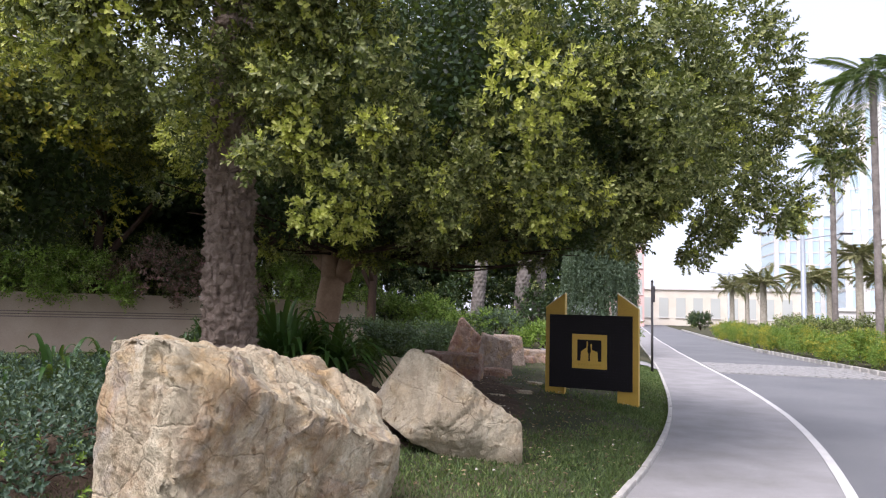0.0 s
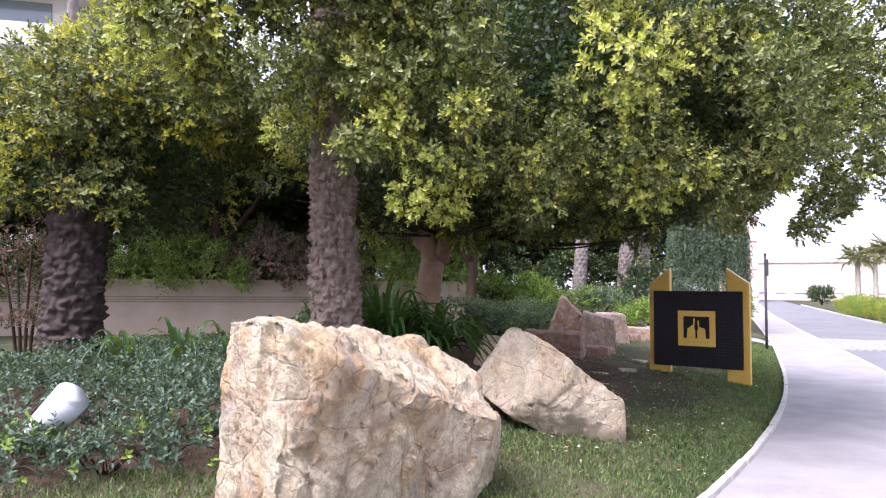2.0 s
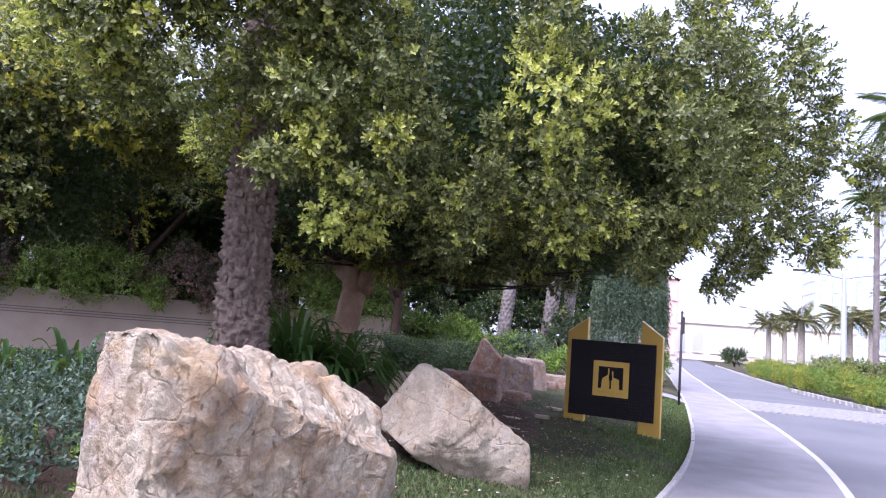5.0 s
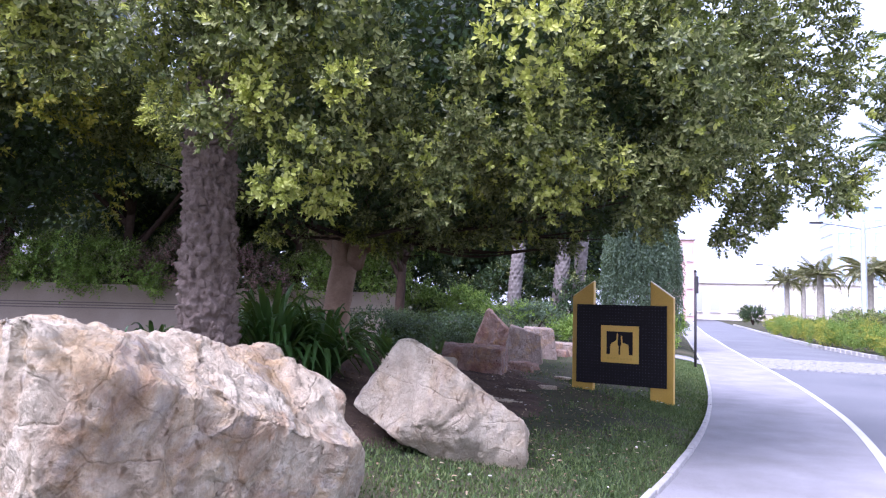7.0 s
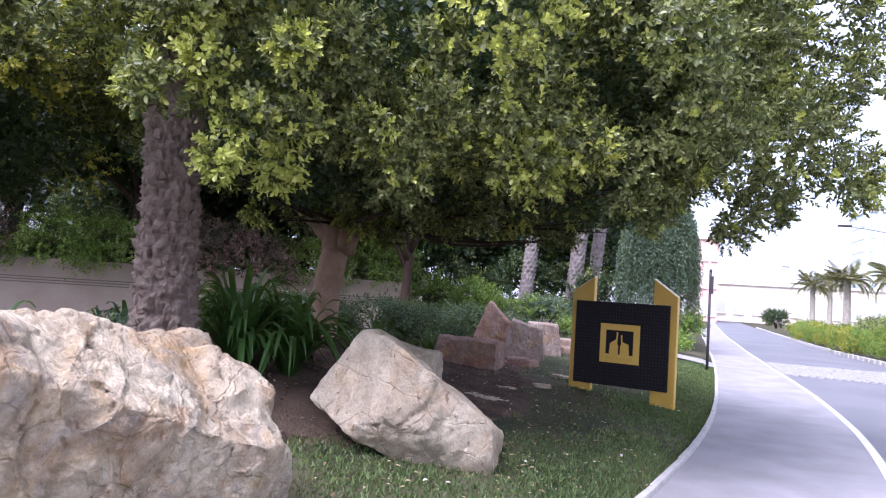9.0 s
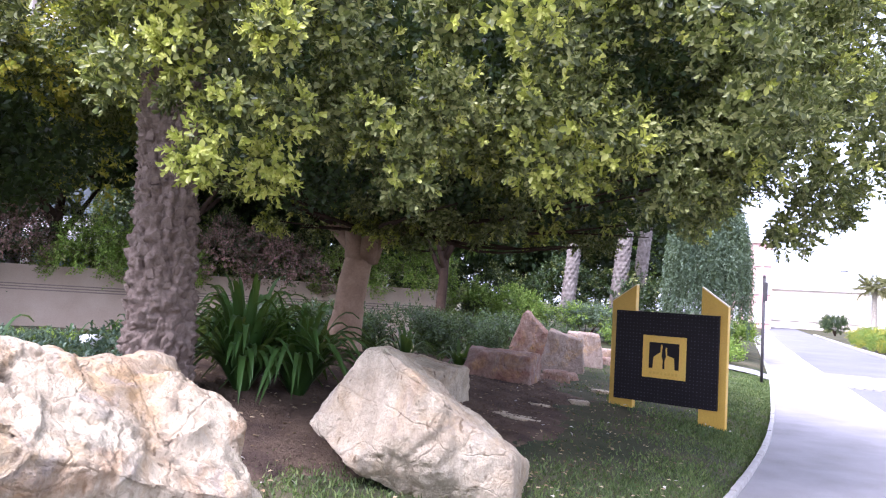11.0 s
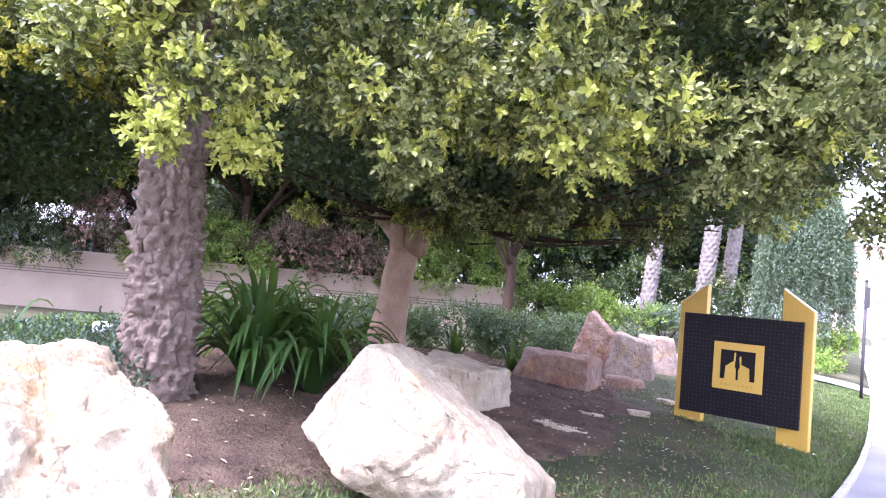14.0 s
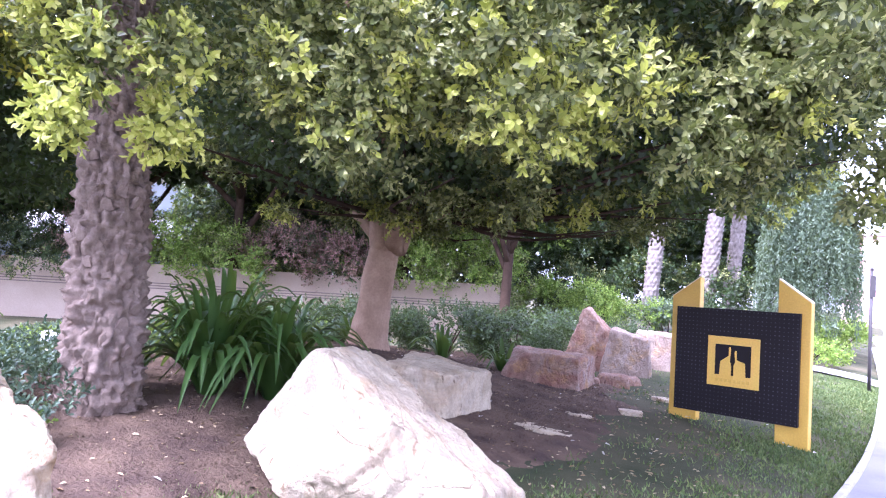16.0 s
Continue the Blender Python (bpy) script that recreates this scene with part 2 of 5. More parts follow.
def mesh_np(name, verts, faces, mats, index=None, smooth=False):
    """A mesh from arrays: verts (n, 3), faces (m, k)."""
    me = bpy.data.meshes.new(name)
    verts, faces = np.asarray(verts, np.float32), np.asarray(faces, np.int32)
    me.vertices.add(len(verts))
    me.vertices.foreach_set("co", verts.ravel())
    me.loops.add(faces.size)
    me.loops.foreach_set("vertex_index", faces.ravel())
    me.polygons.add(len(faces))
    me.polygons.foreach_set("loop_start", np.arange(0, faces.size, faces.shape[1], dtype=np.int32))
    me.polygons.foreach_set("loop_total", np.full(len(faces), faces.shape[1], np.int32))
    for m in mats if isinstance(mats, (list, tuple)) else [mats]:
        me.materials.append(m)
    if index is not None:
        me.polygons.foreach_set("material_index", np.asarray(index, np.int32))
    if smooth:
        me.polygons.foreach_set("use_smooth", np.ones(len(faces), bool))
    me.update(calc_edges=True)
    me.validate()
    return me


def link(name, me, parent=None, label=""):
    ob = new(name, me)
    if parent is not None:
        ob.parent = parent
    if label:
        ob["label"] = label
    return ob


def part(name, bm, material, parent, label=""):
    me = bpy.data.meshes.new(name)
    bm.to_mesh(me)
    bm.free()
    me.materials.append(material)
    return link(name, me, parent, label)


def thing(name, place, label, category, group="", turn=0.0, kind=""):
    ob = new(name)
    ob.empty_display_size = 0.1
    ob.matrix_world = pose(*place, 0, 0, turn)
    return tagged(ob, label, category, group, kind)


def box_bm(size, at=(0, 0, 0), bevel=0.0, turn=0.0):
    bm = bmesh.new()
    bmesh.ops.create_cube(bm, size=1, matrix=pose(*at, 0, 0, turn) @ Matrix.Diagonal((*size, 1)))
    if bevel:
        bmesh.ops.bevel(bm, geom=bm.edges[:], offset=bevel, segments=2, affect="EDGES", profile=0.6)
    return bm


def prism_bm(outline, depth, bevel=0.0):
    """An outline in x and z, extruded along y from 0 to depth."""
    bm = bmesh.new()
    vs = [bm.verts.new((x, 0, z)) for x, z in outline]
    f = bm.faces.new(vs)
    r = bmesh.ops.extrude_face_region(bm, geom=[f])
    bmesh.ops.translate(bm, vec=(0, depth, 0), verts=[v for v in r["geom"] if isinstance(v, bmesh.types.BMVert)])
    bmesh.ops.recalc_face_normals(bm, faces=bm.faces[:])
    if bevel:
        bmesh.ops.bevel(bm, geom=bm.edges[:], offset=bevel, segments=1, affect="EDGES")
    return bm


def tube(points, radii, segs=12, wobble=0.0, caps=True):
    """Arrays of a tube swept along points; returns verts and quad faces."""
    pts, radii = np.asarray(points, float), np.asarray(radii, float)
    tang = unit(np.gradient(pts, axis=0))
    ref = np.array([0.31, 0.95, 0.05]) if abs(tang[0][2]) > 0.7 else np.array([0, 0, 1.0])
    a = unit(np.cross(tang, ref))
    b = np.cross(tang, a)
    ang = np.linspace(0, 2 * np.pi, segs, endpoint=False)
    r = radii[:, None] * (1 + wobble * np.sin(3 * ang[None] + 1.3 * np.arange(len(pts))[:, None] * 0.3) + wobble * rng.normal(0, 0.4, (len(pts), segs)))
    v = pts[:, None] + r[..., None] * (np.cos(ang)[None, :, None] * a[:, None] + np.sin(ang)[None, :, None] * b[:, None])
    v = v.reshape(-1, 3)
    i, j = np.meshgrid(np.arange(len(pts) - 1), np.arange(segs), indexing="ij")
    k = (j + 1) % segs
    f = np.stack([i * segs + j, i * segs + k, (i + 1) * segs + k, (i + 1) * segs + j], -1).reshape(-1, 4)
    if caps:
        n = len(v)
        v = np.vstack([v, pts[:1], pts[-1:]])
        e = np.arange(0, segs, 2)
        low = np.stack([np.full(len(e), n), (e + 2) % segs, (e + 1) % segs, e], -1)
        top = np.stack([np.full(len(e), n + 1), e, (e + 1) % segs, (e + 2) % segs], -1) 
        top[:, 1:] += (len(pts) - 1) * segs
        f = np.vstack([f, low, top])
    return v, f


def joined(pieces):
    vs, fs, n = [], [], 0
    for v, f in pieces:
        vs.append(v)
        fs.append(f + n)
        n += len(v)
    return np.vstack(vs), np.vstack(fs)


def smooth_line(points, n):
    """Catmull-Rom through the points."""
    p = np.asarray(points, float)
    p = np.vstack([2 * p[0] - p[1], p, 2 * p[-1] - p[-2]])
    u = np.linspace(0, len(p) - 3 - 1e-6, n)
    i, t = u.astype(int), (u % 1)[:, None]
    a, b, c, d = p[i], p[i + 1], p[i + 2], p[i + 3]
    return 0.5 * (2 * b + (c - a) * t + (2 * a - 5 * b + 4 * c - d) * t**2 + (3 * b - a - 3 * c + d) * t**3)


def leaf_arrays(P, D, N, L, W, fold=0.18):
    """Obovate leaves folded at the midrib: places, directions, normals, lengths, widths."""
    D, N = unit(D), unit(N - (N * unit(D)).sum(-1, keepdims=True) * unit(D))
    S = np.cross(D, N)
    L, W = np.asarray(L)[:, None], np.asarray(W)[:, None]
    base, tip = P, P + D * L - N * L * 0.1
    l1 = P + D * L * 0.32 + S * W * 0.36 + N * W * fold
    l2 = P + D * L * 0.72 + S * W * 0.45 + N * W * fold
    r1 = P + D * L * 0.32 - S * W * 0.36 + N * W * fold
    r2 = P + D * L * 0.72 - S * W * 0.45 + N * W * fold
    v = np.stack([base, l1, l2, tip, r2, r1], 1).reshape(-1, 3)
    o = np.arange(len(P))[:, None] * 6
    f = np.concatenate([o + [0, 1, 2, 3], o + [0, 3, 4, 5]], 1).reshape(-1, 4)
    return v, f


def kite_arrays(P, D, N, L, W):
    """Small or far leaves: a kite each."""
    D, N = unit(D), unit(N - (N * unit(D)).sum(-1, keepdims=True) * unit(D))
    S = np.cross(D, N)
    L, W = np.asarray(L)[:, None], np.asarray(W)[:, None]
    v = np.stack([P, P + D * L * 0.55 + S * W * 0.5, P + D * L - N * L * 0.1, P + D * L * 0.55 - S * W * 0.5], 1).reshape(-1, 3)
    return v, np.arange(len(P) * 4).reshape(-1, 4)


def any_dir(n):
    return unit(rng.normal(size=(n, 3)))


def sprigs(P, D, reach, count, size, young=0.3, far=False):
    """Twigs with leaves set round them in a spiral; young marks the leaves at the ends of some twigs."""
    n, D = len(P), unit(D)
    a = unit(np.cross(D, any_dir(n)))
    b = np.cross(D, a)
    reach = np.broadcast_to(reach, n)
    out, fresh = [], []
    is_young = rng.random(n) < young
    for k in range(count):
        u = (k + 0.6) / count
        phi = 2.4 * k + rng.random(n) * 0.9
        tilt = np.radians(78 - 55 * u + rng.normal(0, 12, n))
        side = np.cos(phi)[:, None] * a + np.sin(phi)[:, None] * b
        d = np.cos(tilt)[:, None] * D + np.sin(tilt)[:, None] * side
        s = size * rng.uniform(0.7, 1.15, n) * (1.0 if u < 0.7 else 0.8)
        out.append((P + D * (reach * u)[:, None], d, D + 0.25 * any_dir(n), s, s * rng.uniform(0.48, 0.62, n)))
        fresh.append(is_young & (u > 0.25))
    v, f = joined([(kite_arrays if far else leaf_arrays)(*o) for o in out])
    idx = np.repeat(np.concatenate(fresh).astype(int), 1 if far else 2)
    return v, f, idx


def clump_sprigs(centres, radii, heart, density, reach, count, size, young, far=False):
    """Sprigs all over round clumps of foliage, pointing away from them and from the heart of the crown."""
    P, D, Q = [], [], []
    for c, r in zip(centres, radii):
        n = max(4, int(density * 4 * np.pi * r * r))
        u = any_dir(n)
        away = unit(np.asarray(c) - heart)
        keep = (u @ away) > -0.35
        u = u[keep]
        Q.append(np.full(len(u), young * (2.5 if rng.random() < 0.32 else 0.18)))
        P.append(c + u * r * rng.uniform(0.55, 1.0, (len(u), 1)) - u * reach * 0.6)
        D.append(u + 0.45 * away + [0, 0, 0.15] + 0.3 * any_dir(len(u)))
    return sprigs(np.vstack(P), np.vstack(D), reach, count, size, np.concatenate(Q), far)


def loose_leaves(n, centre, radii, size):
    """Leaves all through the inside of a crown."""
    u = any_dir(n) * (rng.random((n, 1)) ** (1 / 2.2))
    P = np.asarray(centre) + u * radii
    s = size * rng.uniform(0.7, 1.3, n)
    return kite_arrays(P, any_dir(n), any_dir(n), s, s * 0.6)


def foliage(name, arrays, mats, parent, label=""):
    v, f = arrays[0], arrays[1]
    return link(name, mesh_np(name, v, f, mats, arrays[2] if len(arrays) > 2 else None), parent, label)


# ---- the lie of the land ----
KERB = [(-24, -26), (-9, -8.6), (-4.1, -3), (-1.5, 0.5), (-0.86, 1.5), (-0.24, 2.5), (0.34, 3.5), (0.88, 4.5), (1.37, 5.5), (1.84, 6.54), (2.31, 7.65),
        (3.04, 9.66), (3.77, 12.06), (4.63, 15.5), (6.06, 21.8), (8.58, 34), (13.2, 56), (34, 150)]
KX, KY = [k[0] for k in KERB], [k[1] for k in KERB]


def kerb_x(y):
    return np.interp(y, KY, KX)


def land(x, y):
    """Height of the garden: a bank that rises from the kerb, with a mound under the trees."""
    x, y = np.asarray(x, float), np.asarray(y, float)
    d = np.maximum(0, (kerb_x(y) - x) * 0.92 - 0.12)
    h = 0.05 * np.minimum(1, d * 6) + 0.40 * (1 - np.exp(-d / 2.6))
    h = h - 0.35 * np.clip((d - 6.5) / 5, 0, 1)
    return h + 0.45 * np.exp(-((x + 2.1) / 1.7) ** 2 - ((y - 9.3) / 3.2) ** 2) * np.minimum(1, d)


def on_land(x, y, up=0.0):
    return (x, y, float(land(x, y)) + up)


line = smooth_line(KERB, 420)
along = unit(np.gradient(line, axis=0))
across = np.stack([along[:, 1], -along[:, 0]], 1)
WALK_EDGE = np.interp(line[:, 1], [-30, 12, 16, 22, 30], [1.64, 1.64, 1.58, 1.36, 1.25])
FAR_EDGE = np.interp(line[:, 1], [-30, 21, 28, 34, 150], [6.1, 6.1, 5.5, 5.0, 5.0])


def strip(name, inner, outer, z0, z1, material, cross=2):
    """A band of ground between two offsets from the kerb line."""
    inner, outer = np.broadcast_to(inner, len(line)), np.broadcast_to(outer, len(line))
    u = np.linspace(0, 1, cross)
    off = inner[:, None] * (1 - u) + outer[:, None] * u
    xy = line[:, None] + across[:, None] * off[..., None]
    z = np.broadcast_to(z0 + (z1 - z0) * u, off.shape)
    v = np.concatenate([xy, z[..., None]], -1).reshape(-1, 3)
    i, j = np.meshgrid(np.arange(len(line) - 1), np.arange(cross - 1), indexing="ij")
    f = np.stack([i * cross + j, i * cross + j + 1, (i + 1) * cross + j + 1, (i + 1) * cross + j], -1).reshape(-1, 4)
    return mesh_np(name, v, f, material, smooth=True)


# garden ground, one sheet out to the horizon, finer near the walk
def axis(lo, hi, fine, a, b):
    inner = np.arange(a, b, fine)
    left = a - np.geomspace(fine, a - lo, 40)[::-1]
    right = b + np.geomspace(fine, hi - b, 40)
    return np.concatenate([left, inner, right])


gx, gy = axis(-900, 900, 0.14, -8, 7), axis(-900, 1500, 0.16, 0, 22)
X, Y = np.meshgrid(gx, gy, indexing="ij")
Z = land(X, Y)
bumps = np.array([noise.noise((x * 1.4, y * 1.4, 0)) * 0.02 + noise.noise((x * 6, y * 6, 3)) * 0.008 for x, y in zip(X.ravel(), Y.ravel())]).reshape(X.shape)
inside = np.clip((kerb_x(Y) - X) * 4, 0, 1)
Z = Z + bumps * inside - 0.06 * (X > kerb_x(Y) + 0.02)
v = np.stack([X, Y, Z], -1).reshape(-1, 3)
i, j = np.meshgrid(np.arange(len(gx) - 1), np.arange(len(gy) - 1), indexing="ij")
f = np.stack([i * len(gy) + j, (i + 1) * len(gy) + j, (i + 1) * len(gy) + j + 1, i * len(gy) + j + 1], -1).reshape(-1, 4)
tagged(link("ground", mesh_np("ground", v, f, M["grass"], smooth=True)), "sloping garden lawn with short green and worn brown turf", "lawn", kind="structure")
tagged(link("pavement", strip("pavement", -0.03, WALK_EDGE, 0.005, 0.005, M["path"], 4)), "smooth pale grey concrete footpath curving beside the lawn", "footpath", kind="structure")
tagged(link("road", strip("road", WALK_EDGE + 0.10, FAR_EDGE, -0.035, -0.03, M["asphalt"], 6)), "grey asphalt road beside the footpath", "road", kind="structure")
tagged(link("trim", strip("edge_strip", WALK_EDGE, WALK_EDGE + 0.10, 0.009, 0.004, M["line"])), "pale flush concrete edging between footpath and road", "edging", kind="structure")


def kerb(name, offset, width, top, label):
    """Kerb stones laid end to end along the kerb line, each a piece of its own."""
    ob = thing(name, (0, 0, 0), label, "kerb", kind="structure")
    row_ = line + across * (np.broadcast_to(offset, len(line)) + width / 2)[:, None]
    s = np.concatenate([[0], np.cumsum(np.linalg.norm(np.diff(row_, axis=0), axis=1))])
    start, stop = np.interp(-4, line[:, 1], s), np.interp(75, line[:, 1], s)
    step, made = 0.6, {}
    for q in np.arange(start, stop, step):
        if q > np.interp(30, line[:, 1], s):
            length = 0.62
        else:
            length = 0.588
        c = np.array([np.interp(q, s, row_[:, 0]), np.interp(q, s, row_[:, 1])])
        t = np.array([np.interp(q, s, along[:, 0]), np.interp(q, s, along[:, 1])])
        if length not in made:
            bm = box_bm((width, length, top + 0.12), (0, 0, (top - 0.12) / 2), 0.012)
            me = bpy.data.meshes.new("kerb_stone")
            bm.to_mesh(me)
            bm.free()
            me.materials.append(M["kerb"])
            made[length] = me
        st = link("kerb_stone", made[length], ob)
        st.matrix_basis = pose(c[0], c[1], rng.normal(0, 0.003), 0, 0, math.degrees(math.atan2(t[1], t[0])) - 90 + rng.normal(0, 0.4))


# ---- rocks ----
def cut_by(dirs, planes):
    """Distance from the heart to the surface of a block cut by planes, along each direction, its edges softened."""
    ns, ds = unit(np.array([p[:3] for p in planes], float)), np.array([p[3] for p in planes], float)
    c = dirs @ ns.T
    r = np.where(c > 1e-3, ds / np.maximum(c, 1e-3), 1e9)
    m = r.min(1)
    return m - np.log(np.exp(-np.minimum((r - m[:, None]) * 60, 50)).sum(1)) / 60


def rock(name, place, planes, material, label, parts=5, rough=0.05, seed=1, turn=0.0, scale=1.0, group="garden boulders", dents=()):
    """A boulder cut by planes (normal, distance from its heart), with dents broken out of it
    or knobs left standing (place, radius, height, depth), its faces broken by ledges, pits and cracks."""
    bm = bmesh.new()
    bmesh.ops.create_icosphere(bm, subdivisions=parts, radius=1)
    dirs = unit(np.array([vert.co[:] for vert in bm.verts]))
    reach = cut_by(dirs, planes)
    body = dirs * reach[:, None]
    for at, wide, tall, deep in dents:
        off = (body - np.array(at)) / [wide, wide, tall]
        ragged = np.array([noise.noise(Vector(q) * 9.0) for q in body]) * 0.35
        inside = np.clip((1.0 - np.linalg.norm(off, axis=1) + ragged) * 3.0, 0, 1)
        body -= unit(body * ([1, 1, 0.2] if deep > 0 else [0.5, 0.5, 1])) * (deep * inside)[:, None]
    for vert, co in zip(bm.verts, body):
        vert.co = Vector(co)
    bm.normal_update()
    off = Vector((seed * 7.3, seed * 3.1, seed * 1.7))
    moved = []
    for vert in bm.verts:
        p = vert.co + off
        n1 = noise.fractal(p * 2.1, 1.0, 2.0, 4)
        warp = noise.noise_vector(p * 3.0) * 0.10 + noise.noise_vector(p * 11.0) * 0.015
        push = 0.55 * n1 - 0.25
        for size_, amount in ((2.2, 0.6), (4.6, 0.85), (9.0, 0.7), (19.0, 0.3)):
            q = Vector((p.x + warp.x, p.y + warp.y, (p.z + warp.z) * 0.42)) * size_
            near = noise.voronoi(q)
            c = near[1][0]
            tilt = noise.noise_vector(c * 3.7)
            push += amount * ((q - c).dot(tilt) * 1.1 + 0.55 * noise.noise(c * 5.1)) * (2.6 / size_) ** 0.55
            push -= 0.5 * max(0.0, 0.10 - (near[0][1] - near[0][0])) * 4 * (2.6 / size_)
        push += 0.12 * noise.fractal(p * 17, 1.0, 2.0, 3)
        moved.append(vert.co + vert.normal * rough * push)
    for vert, co in zip(bm.verts, moved):
        vert.co = co * scale
    for fc in bm.faces:
        fc.smooth = True
    me = bpy.data.meshes.new(name)
    bm.to_mesh(me)
    bm.free()
    me.materials.append(material)
    ob = new(name, me)
    ob.matrix_world = pose(*place, 0, 0, turn)
    return tagged(ob, label, "boulder", group)


rock("boulder", (-0.72, 4.25, 0.68), [
    (0.856, -0.517, -0.10, 0.385), (1, 0.0, 0.15, 0.755), (1, -0.1, -0.30, 0.68), (0.5, 0.80, 0.30, 1.03), (-0.577, -0.816, 0.0, 0.745), (0.2, -0.98, 0, 0.79), (0.55, -0.83, 0, 0.645), (-1, -0.05, 0.08, 0.66), (-0.83, 0.50, 0.25, 0.50),
    (0, 0.13, 0.985, 0.60), (0.61, -0.02, 0.79, 0.475), (0, 0, -1, 0.75)],
    M["rock"], "large rough block of cream limestone with rust stains", 7, 0.06, 3,
    dents=[((0.0, -0.85, -0.10), 0.15, 0.23, 0.06), ((-0.24, -0.74, 0.50), 0.07, 0.22, 0.03), ((0.33, -0.22, 0.30), 0.10, 0.10, 0.035), ((-0.42, -0.52, -0.1), 0.08, 0.09, 0.03),
           ((0.45, 0.70, 0.30), 0.22, 0.22, -0.085), ((-0.36, -0.42, 0.62), 0.22, 0.25, -0.03), ((0.05, -0.25, 0.5), 0.2, 0.2, 0.03)])
rock("boulder", (0.2, 7.0, 0.6), [
    (0.575, 0.16, 0.80, 0.325), (-0.834, 0.0, 0.551, 0.565), (-0.54, -0.1, -0.84, 0.37), (-0.3, -0.9, 0.35, 0.575), (0.4, -0.9, 0.0, 0.58), (0.15, -0.85, -0.5, 0.56), (1, -0.05, 0.05, 0.73),
    (0, 1, 0.15, 0.45), (0.05, 0.1, 1, 0.535), (0, 0, -1, 0.52)],
    M["rock_pale"], "pale wedge-shaped limestone boulder lying on the lawn", 6, 0.045, 8)
rock("boulder", (-0.30, 9.25, 0.56), [
    (0.15, -1, 0.15, 0.42), (1, -0.2, 0.0, 0.34), (-1, -0.1, 0.3, 0.46), (0.1, 0, 1, 0.28), (0, 1, 0, 0.45), (0, 0, -1, 0.5), (0.6, -0.4, 0.7, 0.46)],
    M["rock_pale"], "low grey-pink boulder with a flat top", 5, 0.04, 12)
rock("boulder", (0.12, 12.35, 0.46), [
    (0.05, -1, 0.1, 0.45), (1, -0.1, 0.05, 0.52), (-1, -0.1, 0.2, 0.55), (0.05, 0, 1, 0.33), (0, 1, 0, 0.5), (0, 0, -1, 0.45), (-0.5, -0.4, 0.75, 0.5)],
    M["rock_pink"], "blocky reddish boulder under the trees", 5, 0.04, 16)
rock("boulder", (0.38, 15.0, 0.70), [
    (0.72, 0, 0.7, 0.36), (-0.95, 0, 0.32, 0.38), (0, -1, 0.15, 0.35), (0, 1, 0.1, 0.4), (0, 0, -1, 0.5), (0.9, 0, -0.1, 0.6), (0.0, 0, 1, 0.64)],
    M["rock_pink"], "tall pointed reddish boulder", 5, 0.04, 21, scale=1.03)
rock("boulder", (0.98, 14.85, 0.62), [
    (0.1, -1, 0.1, 0.35), (1, 0, 0.1, 0.30), (-1, 0, 0.2, 0.4), (0.25, 0, 1, 0.36), (0, 1, 0, 0.4), (0, 0, -1, 0.45)],
    M["rock_grey"], "grey limestone boulder leaning on a pointed one", 5, 0.04, 25)
rock("boulder", (1.28, 16.4, 0.64), [
    (0.1, -1, 0.1, 0.35), (1, 0, 0.15, 0.34), (-1, 0, 0.2, 0.4), (0.05, 0, 1, 0.33), (0, 1, 0, 0.4), (0, 0, -1, 0.4)],
    M["rock_grey"], "rounded limestone boulder at the edge of the lawn", 5, 0.035, 29)
rock("boulder", (1.95, 17.6, 0.42), [
    (0.1, -1, 0.1, 0.3), (1, 0, 0.3, 0.4), (-1, 0, 0.2, 0.4), (0.05, 0, 1, 0.18), (0, 1, 0, 0.3), (0, 0, -1, 0.3)],
    M["rock_grey"], "small flat boulder at the edge of the lawn", 4, 0.03, 31)
for n, (x, y, s) in enumerate([(0.86, 13.3, 0.17), (1.05, 13.6, 0.12), (0.62, 13.0, 0.10), (2.3, 17.4, 0.2), (1.75, 17.1, 0.16), (-0.55, 9.75, 0.15)]):
    rock("stone", on_land(x, y, s * 0.3), [(0.3, -1, 0.3, 1), (1, 0.2, 0.2, 1.3), (-1, 0, 0.2, 1.2), (0, 0, 1, 0.62), (0, 1, 0.2, 0.9), (0, 0, -1, 0.8)],
         M["rock_pink"], "small broken stone lying on the ground", 3, 0.08, 40 + n, 40 * n, s, "loose stones")


def slab(x, y, w, d, turn, seed):
    """A flat stepping stone with an uneven outline."""
    r = np.random.default_rng(seed)
    a = np.linspace(0, 2 * np.pi, 11, endpoint=False)
    k = r.uniform(0.8, 1.08, 11)
    bm = bmesh.new()
    low = [bm.verts.new((w / 2 * k[q] * math.cos(a[q]), d / 2 * k[q] * math.sin(a[q]), -0.03)) for q in range(11)]
    fc = bm.faces.new(low)
    e = bmesh.ops.extrude_face_region(bm, geom=[fc])
    bmesh.ops.translate(bm, vec=(0, 0, 0.055), verts=[q for q in e["geom"] if isinstance(q, bmesh.types.BMVert)])
    bmesh.ops.recalc_face_normals(bm, faces=bm.faces[:])
    bmesh.ops.bevel(bm, geom=bm.edges[:], offset=0.008, segments=1, affect="EDGES")
    me = bpy.data.meshes.new("stepping_stone")
    bm.to_mesh(me)
    bm.free()
    me.materials.append(M["rock_pale"])
    ob = new("stepping_stone", me)
    slope = -float(land(x + 0.1, y) - land(x - 0.1, y)) / 0.2
    ob.matrix_world = pose(*on_land(x, y, 0.012), 0, math.degrees(slope), turn)
    tagged(ob, "flat pale stepping stone set in the turf", "stepping stone", "stepping stones")


